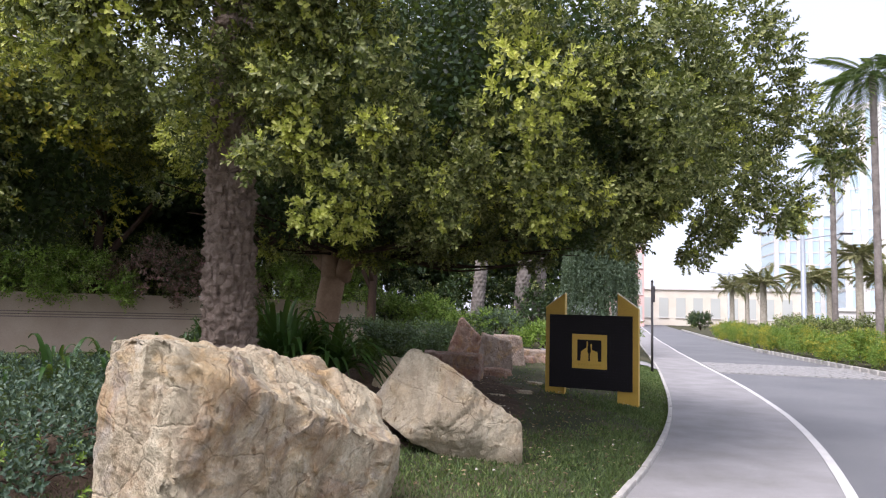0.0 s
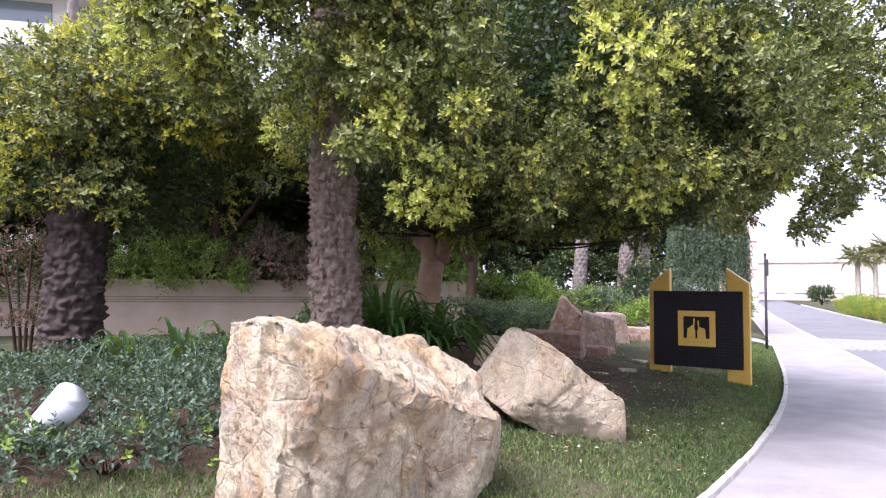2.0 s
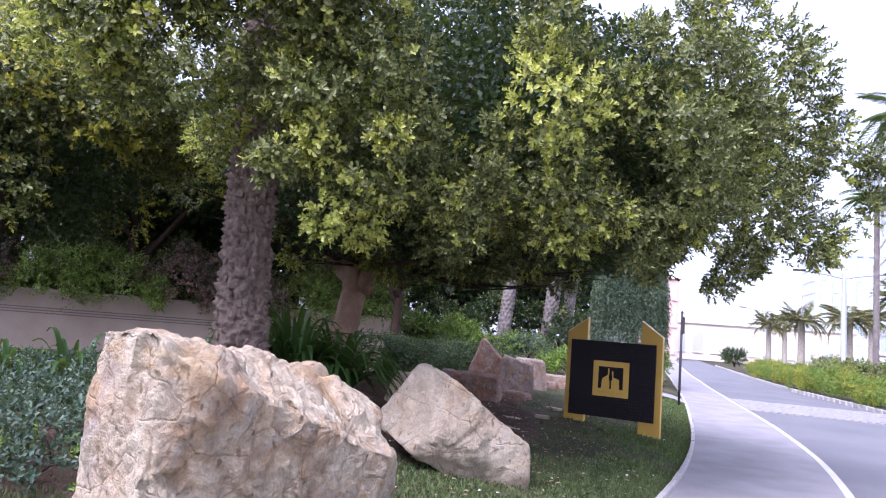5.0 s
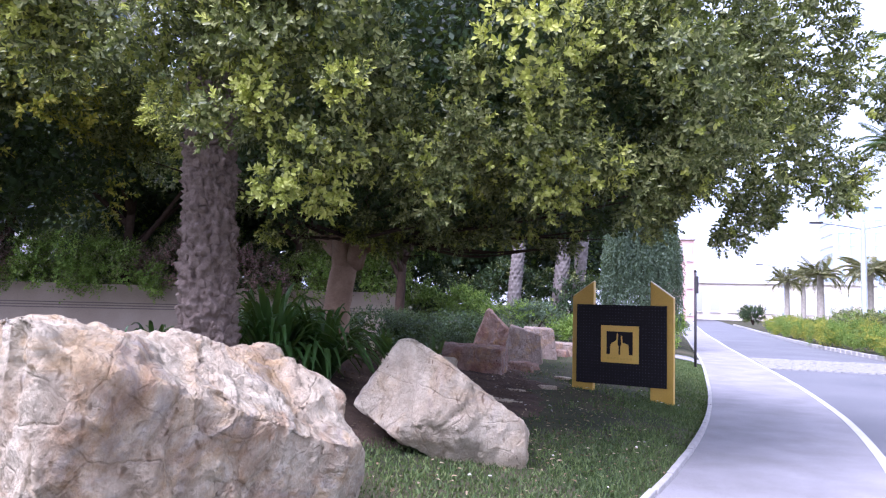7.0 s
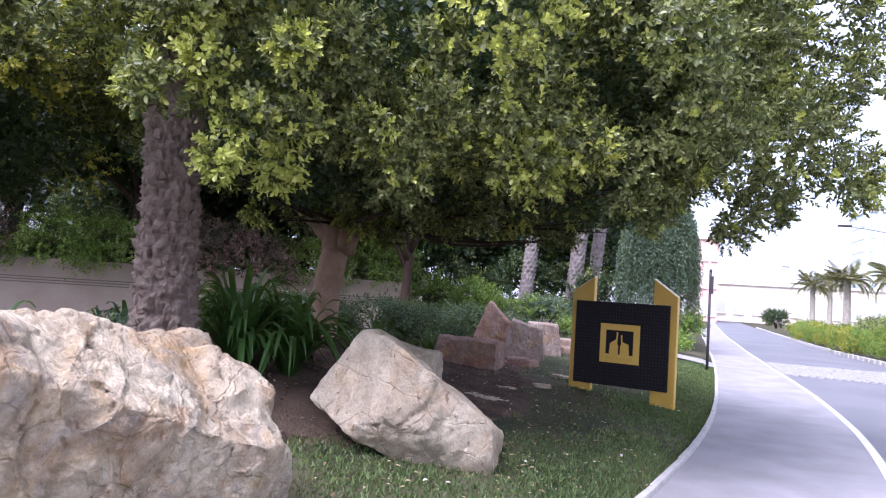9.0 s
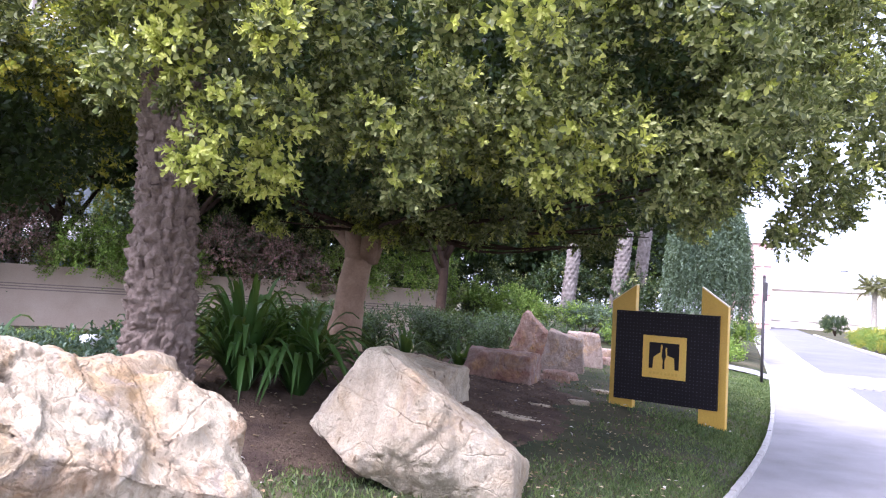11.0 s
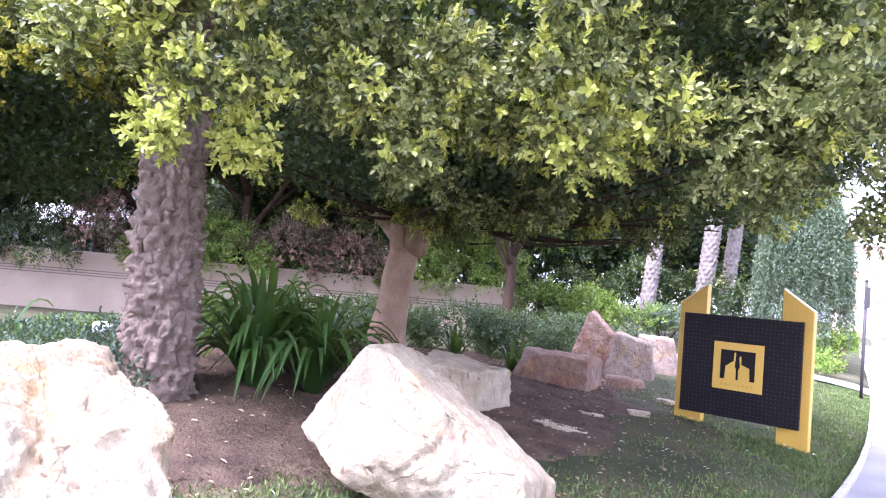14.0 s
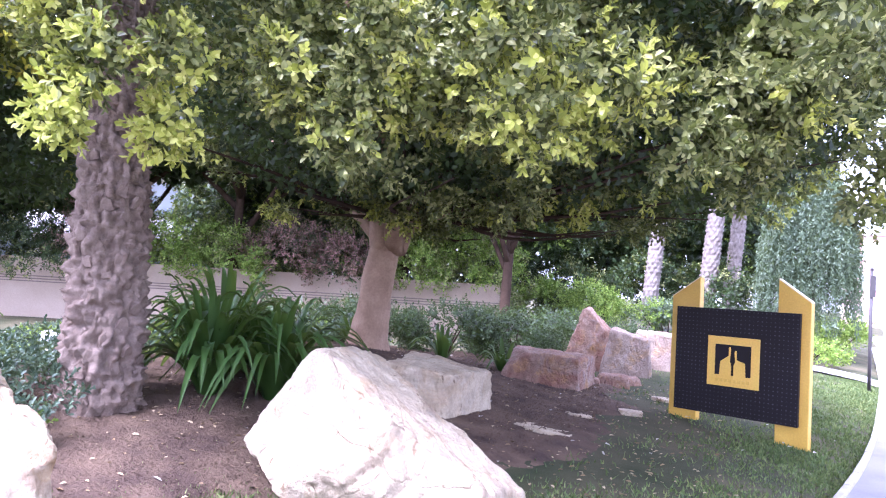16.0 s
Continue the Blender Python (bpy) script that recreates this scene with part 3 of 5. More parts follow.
slab(0.66, 9.5, 0.55, 0.42, 10, 1)
slab(0.82, 10.5, 0.30, 0.26, 40, 2)
slab(1.27, 11.3, 0.36, 0.30, 70, 3)
slab(1.55, 12.6, 0.3, 0.25, 20, 4)


# ---- the sign ----
def sign():
    ux, uy = (2.915 - 1.715) / 1.306, (11.21 - 11.73) / 1.306
    turn = math.degrees(math.atan2(uy, ux))
    ob = thing("sign_board", (1.715, 11.73, 0.0), "black square sign on two yellow slant-topped posts on the lawn", "sign", turn=turn)
    w, low, high = 1.306, 0.335, 1.487
    panel = part("panel", box_bm((w, 0.05, high - low), (w / 2, 0, (low + high) / 2), 0.004), M["sign_dark"], ob, "dark purple-black panel with a fine dotted weave")
    for side, base in ((0, 0.1), (1, -0.08)):
        outer, inner = (-0.085, 0.235) if side == 0 else (w + 0.085, w - 0.235)
        post = part("post", prism_bm([(outer, base), (inner, base), (inner, 1.83), (outer, 1.60)], 0.11, 0.006), M["yellow"], ob, "mustard yellow post with a slanting top")
        post.location = (0, 0.035, 0)
        top = part("top_edge", prism_bm([(outer, 1.601), (inner, 1.831), (inner, 1.842), (outer, 1.612)], 0.10), M["pale_edge"], post, "pale cut edge")
        top.location = (0, 0.005, 0)
    # emblem: a square ring with two mirrored spired shapes in it
    e = part("emblem_frame", prism_bm([(0.0, 0.0), (0.55, 0.0), (0.55, 0.535), (0.0, 0.535)], 0.012, 0.002), M["logo"], panel, "yellow square emblem")
    e.location = (0.375, -0.038, 0.652)
    d = part("emblem_ground", prism_bm([(0.085, 0.12), (0.465, 0.12), (0.465, 0.45), (0.085, 0.45)], 0.003), M["sign_dark"], panel, "dark square inside the emblem")
    d.location = (0.375, -0.0415, 0.652)
    left = [(0.135, 0.115), (0.262, 0.115), (0.262, 0.235), (0.246, 0.27), (0.256, 0.40), (0.252, 0.425), (0.236, 0.425), (0.232, 0.33), (0.145, 0.265)]
    right = [(0.55 - x, z - (0.035 if z > 0.3 else 0)) for x, z in left][::-1]
    for shape in (left, right):
        s = part("emblem_shape", prism_bm(shape, 0.003), M["logo"], panel, "yellow spired shape")
        s.location = (0.375, -0.046, 0.652)
    for k in range(8):
        s = part("emblem_mark", box_bm((0.03, 0.003, 0.032), (0.485 + k * 0.047, -0.0395, 0.715)), M["yellow"], panel, "tiny raised mark")
    # fine dotted weave of the panel
    nx, nz = 30, 26
    x, z = np.meshgrid((np.arange(nx) + 0.5) / nx * w, low + (np.arange(nz) + 0.5) / nz * (high - low), indexing="ij")
    keep = ~((x > 0.36) & (x < 0.94) & (z > 0.635) & (z < 1.2))
    x, z = x[keep], z[keep]
    r = np.random.default_rng(5).uniform(0.0045, 0.0095, len(x))
    v = np.stack([np.stack([x - r, 0 * x - 0.0253, z], -1), np.stack([x, 0 * x - 0.0253, z - r], -1), np.stack([x + r, 0 * x - 0.0253, z], -1), np.stack([x, 0 * x - 0.0253, z + r], -1),
                  np.stack([x, 0 * x - 0.028, z], -1)], 1).reshape(-1, 3)
    o = np.arange(len(x))[:, None] * 5
    f = np.concatenate([o + [0, 1, 4], o + [1, 2, 4], o + [2, 3, 4], o + [3, 0, 4]], 1).reshape(-1, 3)
    tagged(link("dot_weave", mesh_np("dot_weave", v, f, M["sign_dot"]), panel, "rows of tiny dark grey dots"), kind="stuff")


sign()


# ---- palms ----
def palm_trunk(height, r0, r1, around, rows, depth, lean=(0, 0), seed=1, ragged=1.0, segs=150, rings=240):
    """A trunk covered in broken leaf bases laid in a spiral."""
    r = np.random.default_rng(seed)
    a = np.linspace(0, 2 * np.pi, segs, endpoint=False)
    h = np.linspace(0, 1, rings)
    A, H = np.meshgrid(a, h)
    row = H * rows
    k = np.floor(row)
    slip = r.uniform(-0.5, 0.5, (rows + 3,))
    wav = 0.22 * ragged * np.sin(A * 3 + k * 2.1) + 0.15 * ragged * np.sin(A * 7 + k)
    row = np.clip(row + wav, 0, rows + 0.999)
    k = np.floor(row)
    u = (A / (2 * np.pi) * around + 0.5 * (k % 2) + ragged * slip[k.astype(int)]) % around
    cell = np.floor(u)
    fu, fv = u - cell - 0.5, row - k
    rnd = r.uniform(0, 1, (rows + 2, around + 1))
    amp = 1 - 0.75 * ragged + 1.5 * ragged * rnd[k.astype(int), cell.astype(int)]
    rise = rnd[(k.astype(int) + 1) % (rows + 1), cell.astype(int)]
    bulge = np.clip(1 - (np.abs(fu) * 2) ** 2.2, 0, 1) * np.clip(fv * 1.6, 0, 1) * np.where(fv > 0.78, (1 - fv) / 0.22, 1)
    nz = np.array([noise.fractal((math.cos(x) * 3.0, math.sin(x) * 3.0, y * height * 9), 1.0, 2.0, 4) for x, y in zip(A.ravel(), H.ravel())]).reshape(A.shape)
    R = r0 + (r1 - r0) * H ** 0.8 + 0.08 * r0 * np.exp(-H * 16)
    R = R + depth * (bulge * amp * (1 - 0.35 * ragged) + 0.5 * ragged * (rise - 0.5)) + nz * depth * (0.3 + 0.7 * ragged)
    v = np.stack([R * np.cos(A) + lean[0] * H, R * np.sin(A) + lean[1] * H, H * height], -1).reshape(-1, 3)
    i, j = np.meshgrid(np.arange(rings - 1), np.arange(segs), indexing="ij")
    q = (j + 1) % segs
    f = np.stack([i * segs + j, i * segs + q, (i + 1) * segs + q, (i + 1) * segs + j], -1).reshape(-1, 4)
    return v, f


def frond(length, droop, spread=0.5, leaflets=34, width=0.03):
    """One feather frond along +x: a rib with leaflets on both sides."""
    t = np.linspace(0, 1, 14)
    rib = np.stack([length * t * (1 - 0.18 * t * droop), 0 * t, length * (0.42 * t - droop * 0.75 * t**2)], -1)
    pieces = [tube(rib, 0.018 * (1.1 - t), 4, caps=False)]
    s = np.linspace(0.14, 0.98, leaflets)
    for side in (-1, 1):
        base = np.stack([np.interp(s, t, rib[:, q]) for q in range(3)], -1)
        d = np.stack([0.65 + 0 * s, side * np.ones_like(s), -0.15 - 0.5 * s * droop], -1)
        ln = spread * length * 0.5 * np.sin(np.pi * (0.12 + 0.8 * s)) * rng.uniform(0.85, 1.1, len(s))
        v, f = leaf_arrays(base, d, np.tile([0, 0, 1.0], (len(s), 1)), ln, width + 0 * s, 0.3)
        pieces.append((v, f))
    return joined(pieces)


def palm(place, height, r, crown_r, n, label, trunk_mat, around=10, seed=1, group="street palms", droop=0.9, crown=True, depth=0.03, rows=None, lean=(0, 0), detail=1.0, ragged=0.4, r_top=None, name="palm_tree", stubs=0, leaf="frond"):
    ob = thing(name, place, label, "palm tree", group)
    v, f = palm_trunk(height, r, r_top or r * 0.8, around, rows or int(height * 8), depth, lean, seed, ragged, int(60 * detail), int(90 * detail))
    link("trunk", mesh_np("trunk", v, f, trunk_mat, smooth=True), ob, "rough trunk ringed with old leaf bases")
    if stubs:
        # broken stubs of old leaves, standing out from the trunk
        kinds = []
        for q in range(4):
            w, l = 0.027 + 0.007 * q, 0.045 + 0.011 * q
            bm = prism_bm([(-w, 0), (w, 0), (w * 0.75, l), (w * 0.1, l * 1.25), (-w * 0.6, l * 0.9)], 0.035, 0.006)
            me = bpy.data.meshes.new("leaf_stub")
            bm.to_mesh(me)
            bm.free()
            me.materials.append(trunk_mat)
            kinds.append(me)
        for q in range(stubs):
            a, hh = q * 2.399, (q + 0.5) / stubs * min(1.0, 3.2 / height)
            rad = r + ((r_top or r * 0.8) - r) * hh ** 0.8 + depth * 0.25 + 0.08 * r * math.exp(-hh * 16)
            st = link("leaf_stub", kinds[q % 4], ob)
            st.matrix_basis = pose(lean[0] * hh + rad * math.cos(a), lean[1] * hh + rad * math.sin(a), hh * height, rng.uniform(-8, 24), rng.uniform(-22, 22), math.degrees(a) + 90)
    if crown:
        ps = []
        for k in range(n):
            fv, ff = frond(crown_r, droop * rng.uniform(0.25, 1.35), leaflets=26)
            m = np.array(pose(0, 0, 0, 0, -rng.uniform(-25, 48), k * 137.5))[:3, :3]
            ps.append((fv @ m.T + [lean[0], lean[1], height - 0.05], ff))
        v, f = joined(ps)
        link("crown", mesh_np("crown", v, f, M[leaf]), ob, "arching feather fronds")
    return ob


palm(on_land(-1.81, 6.92, -0.08), 4.4, 0.24, 0, 0, "thick grey-brown palm trunk with ragged leaf bases among shrubs", M["palm_bark"], 19, 5, "garden palms", crown=False, depth=0.05, rows=70, stubs=250,
     lean=(-0.17, 0.05), detail=2.7, ragged=1.0, r_top=0.162)
palm(on_land(-5.4, 7.6, -0.08), 3.6, 0.33, 0, 0, "dark stout palm trunk in the shade of a shrub", M["palm_bark_dark"], 14, 6, "garden palms", crown=False, depth=0.06, rows=34, stubs=110, lean=(0.15, 0), detail=2.0, ragged=0.9, r_top=0.27)
for x, y, rr, sd in ((0.5, 26.4, 0.23, 7), (2.2, 27.6, 0.27, 8), (2.98, 29.0, 0.235, 9)):
    palm((x, y, 0.3), 9.5, rr, 2.6, 26, "palm with a slim grey diamond-patterned trunk", M["palm_bark_grey"], 9, sd, "garden palms", 1.0, depth=0.05, rows=64, lean=(0.75, 0), detail=2.0, ragged=0.25)


# ---- trees ----
def limb(points, r0, r1, n=14, segs=12, wobble=0.05):
    p = smooth_line(points, n)
    return tube(p, np.linspace(r0, r1, n), segs, wobble)


def ellipsoid_clumps(n, centre, radii, r_lo, r_hi, floor, front=0.65, gap=0.0):
    """Clump places in the outer shell of a crown, most of them towards the walk; none under the crown's lower edge."""
    cs, rs, tries = [], [], 0
    while len(cs) < n:
        d = any_dir(1)[0]
        if d[2] < -0.55 or (d[1] > 0.25 and rng.random() < front):
            continue
        r = rng.uniform(r_lo, r_hi)
        k = rng.uniform(0.76, 1.0)
        c = np.asarray(centre) + d * np.asarray(radii) * k - d * r * 0.6
        low = floor(c[0], c[1]) + r * 0.9
        if c[2] < low:
            c[2] = low + rng.random() * 0.3
        tries += 1
        if gap and cs and tries < 6000 and min(np.linalg.norm(np.array(cs) - c, axis=1)) < gap:
            continue
        cs.append(c)
        rs.append(r)
    return np.array(cs), np.array(rs)


def ficus():
    base = on_land(-1.80, 11.0, -0.05)
    ob = thing("ficus_tree", base, "broad spreading ficus with dense small green leaves and pale trunk", "tree")
    pieces = [limb([(-0.05, 0, 0), (-0.02, 0, 0.5), (0.04, 0, 1.0), (0.16, 0, 1.55)], 0.205, 0.18, 16, 20, 0.06)]
    flare = pieces[0][0]
    flare[:, :2] *= (1 + 0.55 * np.exp(-flare[:, 2:3] * 4.5))
    for pts, a, b in (([(0.09, 0, 1.25), (0.42, -0.1, 1.68), (0.9, -0.5, 2.2), (1.9, -1.4, 2.8)], 0.165, 0.05), ([(0.08, 0, 1.25), (0.02, -0.3, 1.95), (-0.5, -1.2, 2.6), (-1.0, -2.4, 3.2)], 0.165, 0.05),
                      ([(0.22, 0, 1.3), (0.3, 0.4, 2.0), (0.3, 1.2, 2.9)], 0.16, 0.05), ([(0.22, 0, 1.3), (0.55, -0.9, 1.95), (0.9, -2.2, 2.45), (1.2, -3.3, 2.9)], 0.12, 0.03),
                      ([(0.4, -0.1, 1.55), (1.4, 0.0, 2.1), (2.9, -0.3, 2.6), (4.2, -0.8, 2.9)], 0.11, 0.03), ([(0.2, 0, 1.3), (-0.8, 0.2, 2.1), (-2.2, 0.1, 2.9)], 0.13, 0.04)):
        pieces.append(limb(pts, a, b))
    twigs = []
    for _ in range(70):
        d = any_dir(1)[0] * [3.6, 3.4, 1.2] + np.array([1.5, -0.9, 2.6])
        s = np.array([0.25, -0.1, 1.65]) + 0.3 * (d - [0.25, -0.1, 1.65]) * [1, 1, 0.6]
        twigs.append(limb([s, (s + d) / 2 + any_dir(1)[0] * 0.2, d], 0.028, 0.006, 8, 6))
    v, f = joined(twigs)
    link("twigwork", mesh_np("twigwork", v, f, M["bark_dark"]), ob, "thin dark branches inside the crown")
    v, f = joined(pieces)
    link("trunk", mesh_np("trunk", v, f, M["bark"], smooth=True), ob, "smooth tan trunk forking into limbs")
    o = np.array(base)
    centre, radii = np.array([0.0, 9.5, 3.75]), np.array([4.5, 4.35, 2.35])

    def floor(x, y):
        return 2.12 + 0.07 * max(0, x) + (0.75 if x < -1.2 and y < 9 else 0) + 0.02 * max(0, y - 8)

    cs, rs = ellipsoid_clumps(235, centre, radii, 0.26, 0.50, floor, 0.65, 0.52)
    keep = cs[:, 2] < np.interp(cs[:, 0], [2.5, 3.2, 4.2], [9.0, 4.75, 4.4])
    cs, rs = cs[keep], rs[keep]
    # the long bough that reaches out over the footpath
    k = np.linspace(0, 1, 16)
    bough = np.stack([3.3 + 1.45 * k, 8.9 - 0.5 * k, 3.55 - 0.1 * k], -1) + rng.normal(0, 1, (16, 3)) * [0.12, 0.25, 0.38]
    cs, rs = np.vstack([cs, bough]), np.concatenate([rs, 0.36 - 0.12 * k])
    low = np.array([(-0.53, 5.95, 2.22), (0.23, 6.25, 2.25), (-0.74, 5.58, 2.22), (-1.13, 5.36, 2.60), (-0.95, 5.74, 2.62), (-0.6, 5.6, 2.45), (-0.35, 5.8, 2.5), (0.05, 6.05, 2.5), (0.3, 6.3, 2.5),
                    (-0.85, 5.45, 2.78), (-0.3, 5.5, 2.85), (0.45, 6.2, 2.75), (0.9, 6.4, 2.75), (1.3, 7.0, 2.45), (2.3, 7.3, 2.6), (3.4, 8.6, 2.62), (3.0, 8.0, 2.7), (3.75, 9.7, 2.6), (-0.1, 5.7, 3.0), (0.5, 5.9, 3.05)])
    veil = np.stack([rng.uniform(-3.1, -0.4, 150), rng.uniform(5.1, 6.2, 150), rng.uniform(3.1, 5.0, 150)], -1)
    airy = np.array([noise.noise(Vector(c * 1.6)) for c in veil]) > -0.28
    veil = veil[airy]
    vx = rng.uniform(-0.5, 3.6, 120)
    under = np.stack([vx, 6.1 + 0.42 * np.maximum(0, vx - 0.3) + rng.uniform(0, 1.5, 120), rng.uniform(2.35, 3.9, 120)], -1)
    fork = np.stack([rng.uniform(-2.3, 1.6, 64), rng.uniform(8.4, 11.2, 64), rng.uniform(2.3, 2.75, 64)], -1)
    cs, rs = np.vstack([cs, under, fork]), np.concatenate([rs, rng.uniform(0.2, 0.36, 120), rng.uniform(0.2, 0.34, 64)])
    # deep hollows between the leafy lobes
    full = np.array([noise.noise(Vector(c * [0.95, 0.95, 1.25]) + Vector((3.1, 7.7, 1.9))) + 0.5 * noise.noise(Vector(c * 2.1)) for c in cs]) > -0.05
    cs, rs = cs[full], rs[full] * 1.05
    cs, rs = np.vstack([cs, low]), np.concatenate([rs, np.full(len(low), 0.2)])
    old = cs[:, 0] > 1.1  # older, greyer growth towards the road
    near = clump_sprigs(cs[~old] - o, rs[~old], centre - o, 56, 0.14, 12, 0.060, 0.38)
    aged = clump_sprigs(cs[old] - o, rs[old], centre - o, 56, 0.14, 12, 0.060, 0.16)
    front = clump_sprigs(veil - o, rng.uniform(0.2, 0.36, len(veil)), centre - o, 54, 0.14, 12, 0.060, 0.8)
    tips = clump_sprigs(low - o, np.full(len(low), 0.19), centre - o, 90, 0.12, 12, 0.056, 1.0)
    v, f = joined([near[:2], aged[:2], front[:2], tips[:2]])
    link("crown", mesh_np("crown", v, f, [M["leaf"], M["leaf_young"]], np.concatenate([near[2], aged[2], front[2], tips[2]])), ob, "dense crown of small leaves with pale new growth")
    # inner leaves take a darker green, so the gaps' shade is painted in
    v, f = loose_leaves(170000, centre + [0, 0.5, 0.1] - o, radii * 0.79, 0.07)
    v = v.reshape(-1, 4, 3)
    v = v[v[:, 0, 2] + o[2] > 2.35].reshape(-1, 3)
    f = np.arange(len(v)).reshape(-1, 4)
    link("inner_leaves", mesh_np("inner_leaves", v, f, M["leaf_deep"]), ob, "inner leaves in a dark green that paints the crown's shade")


ficus()


def bush(name, place, radii, label, mats, n=26, size=0.05, density=30, young=0.3, stems=True, group="", category="shrub", clump=(0.3, 0.5), count=8, base=0.0):
    """A shrub: stems and clumps of leafy twigs filling a rounded outline."""
    ob = thing(name, place, label, category, group)
    R = np.asarray(radii, float)
    heart = np.array([0, 0, R[2] * 0.35 + base])
    cs, rs = [], []
    for _ in range(n):
        d = any_dir(1)[0]
        d[2] = abs(d[2]) * 1.1 - 0.15
        r = rng.uniform(*clump) * R.min()
        cs.append(heart + d * R * [1, 1, 0.65] * rng.uniform(0.55, 0.92))
        rs.append(r)
    arr = clump_sprigs(np.array(cs), np.array(rs), heart, density, size * 2.4, count, size, young, True)
    v = arr[0]
    v[:, 2] = np.maximum(v[:, 2], 0.0)
    foliage("leaves", arr, mats, ob)
    if stems:
        ps = []
        for k in range(5):
            d = any_dir(1)[0] * R * 0.6
            ps.append(limb([(0, 0, -0.05), (d[0] * 0.4, d[1] * 0.4, heart[2] * 0.6), (d[0], d[1], heart[2] + R[2] * 0.3)], 0.03 * R[2] + 0.008, 0.006, 8, 6))
        v, f = joined(ps)
        link("branchwork", mesh_np("branchwork", v, f, M["bark_dark"]), ob)
    return ob


# golden shrub tree over the dark palm
ob = thing("small_tree", on_land(-5.75, 8.3), "yellow-green leafy tree shading a dark palm trunk", "tree")
v, f = joined([limb([(0, 0, -0.05), (0.1, 0, 1.2), (0.3, -0.3, 2.4)], 0.09, 0.05), limb([(0.1, 0, 1.2), (-0.5, 0.1, 2.1), (-1.0, 0.2, 2.8)], 0.06, 0.03)])
link("trunk", mesh_np("trunk", v, f, M["bark_dark"], smooth=True), ob)
o = np.array(on_land(-5.75, 8.3))
cs, rs = ellipsoid_clumps(165, (-5.1, 8.2, 3.3), (1.8, 1.9, 1.75), 0.26, 0.46, lambda x, y: 1.75 if x < -4.4 else 3.0)
keep = (cs[:, 0] > -5.9) | (cs[:, 2] < 3.5)
cs, rs = cs[keep], rs[keep]
arr = clump_sprigs(cs - o, rs, np.array([0.5, 0, 2.9]), 24, 0.17, 10, 0.07, 0.9)
foliage("crown", arr, [M["leaf"], M["leaf_gold"]], ob, "yellowish crown of small leaves")
# dark green filling, its colour standing for the shade within the crown
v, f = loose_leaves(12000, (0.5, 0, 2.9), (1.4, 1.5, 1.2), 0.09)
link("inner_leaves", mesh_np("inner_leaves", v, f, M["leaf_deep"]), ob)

# slim dark-trunked tree in the back bed
def slim_tree(x, y, h, spread, label, mats, seed, lean=0.0, size=0.09, n=60, group="background trees", trunk_r=0.11, low=0.4, density=9, young=0.3):
    base = on_land(x, y, -0.05)
    ob = thing("tree", base, label, "tree", group)
    ps = [limb([(0, 0, 0), (lean * 0.3, 0, h * 0.25), (lean, 0, h * 0.55)], trunk_r, trunk_r * 0.6, 12)]
    for k in range(5):
        a = k * 1.3 + seed
        ps.append(limb([(lean * (0.5 + 0.09 * k), 0, h * (0.3 + 0.045 * k)), (lean + spread * 0.3 * math.cos(a), spread * 0.3 * math.sin(a), h * (0.52 + 0.03 * k)), (lean + spread * 0.7 * math.cos(a), spread * 0.7 * math.sin(a), h * 0.8)], trunk_r * 0.5, 0.02, 8, 8))
    v, f = joined(ps)
    link("trunk", mesh_np("trunk", v, f, M["bark_dark"], smooth=True), ob)
    heart = np.array([lean, 0, h * (low + 1) / 2])
    R = np.array([spread, spread, h * (1 - low) / 2])
    cs, rs = ellipsoid_clumps(n, heart, R, spread * 0.14, spread * 0.28, lambda p, q: h * low * 0.9, 0.45)
    arr = clump_sprigs(cs, rs, heart, density, size * 2.4, 9, size, young, True)
    foliage("crown", arr, mats, ob, "uneven leafy crown")
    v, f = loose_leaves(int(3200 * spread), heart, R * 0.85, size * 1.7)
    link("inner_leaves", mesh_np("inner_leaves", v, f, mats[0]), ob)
    return ob


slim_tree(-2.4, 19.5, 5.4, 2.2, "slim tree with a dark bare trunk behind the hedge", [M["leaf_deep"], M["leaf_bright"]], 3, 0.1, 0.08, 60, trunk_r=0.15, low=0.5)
# the last four, wide and high-crowned, are added to shade wall and climbers
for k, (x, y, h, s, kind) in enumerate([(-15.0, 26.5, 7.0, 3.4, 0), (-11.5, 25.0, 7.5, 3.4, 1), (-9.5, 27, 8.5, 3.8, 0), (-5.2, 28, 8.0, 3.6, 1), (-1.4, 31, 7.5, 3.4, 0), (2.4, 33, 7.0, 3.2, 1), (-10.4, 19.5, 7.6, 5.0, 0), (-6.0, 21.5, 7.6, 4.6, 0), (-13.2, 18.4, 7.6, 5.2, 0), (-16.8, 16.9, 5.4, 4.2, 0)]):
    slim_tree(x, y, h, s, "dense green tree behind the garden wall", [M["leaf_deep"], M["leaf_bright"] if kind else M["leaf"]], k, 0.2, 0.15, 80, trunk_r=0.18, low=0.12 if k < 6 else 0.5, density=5)


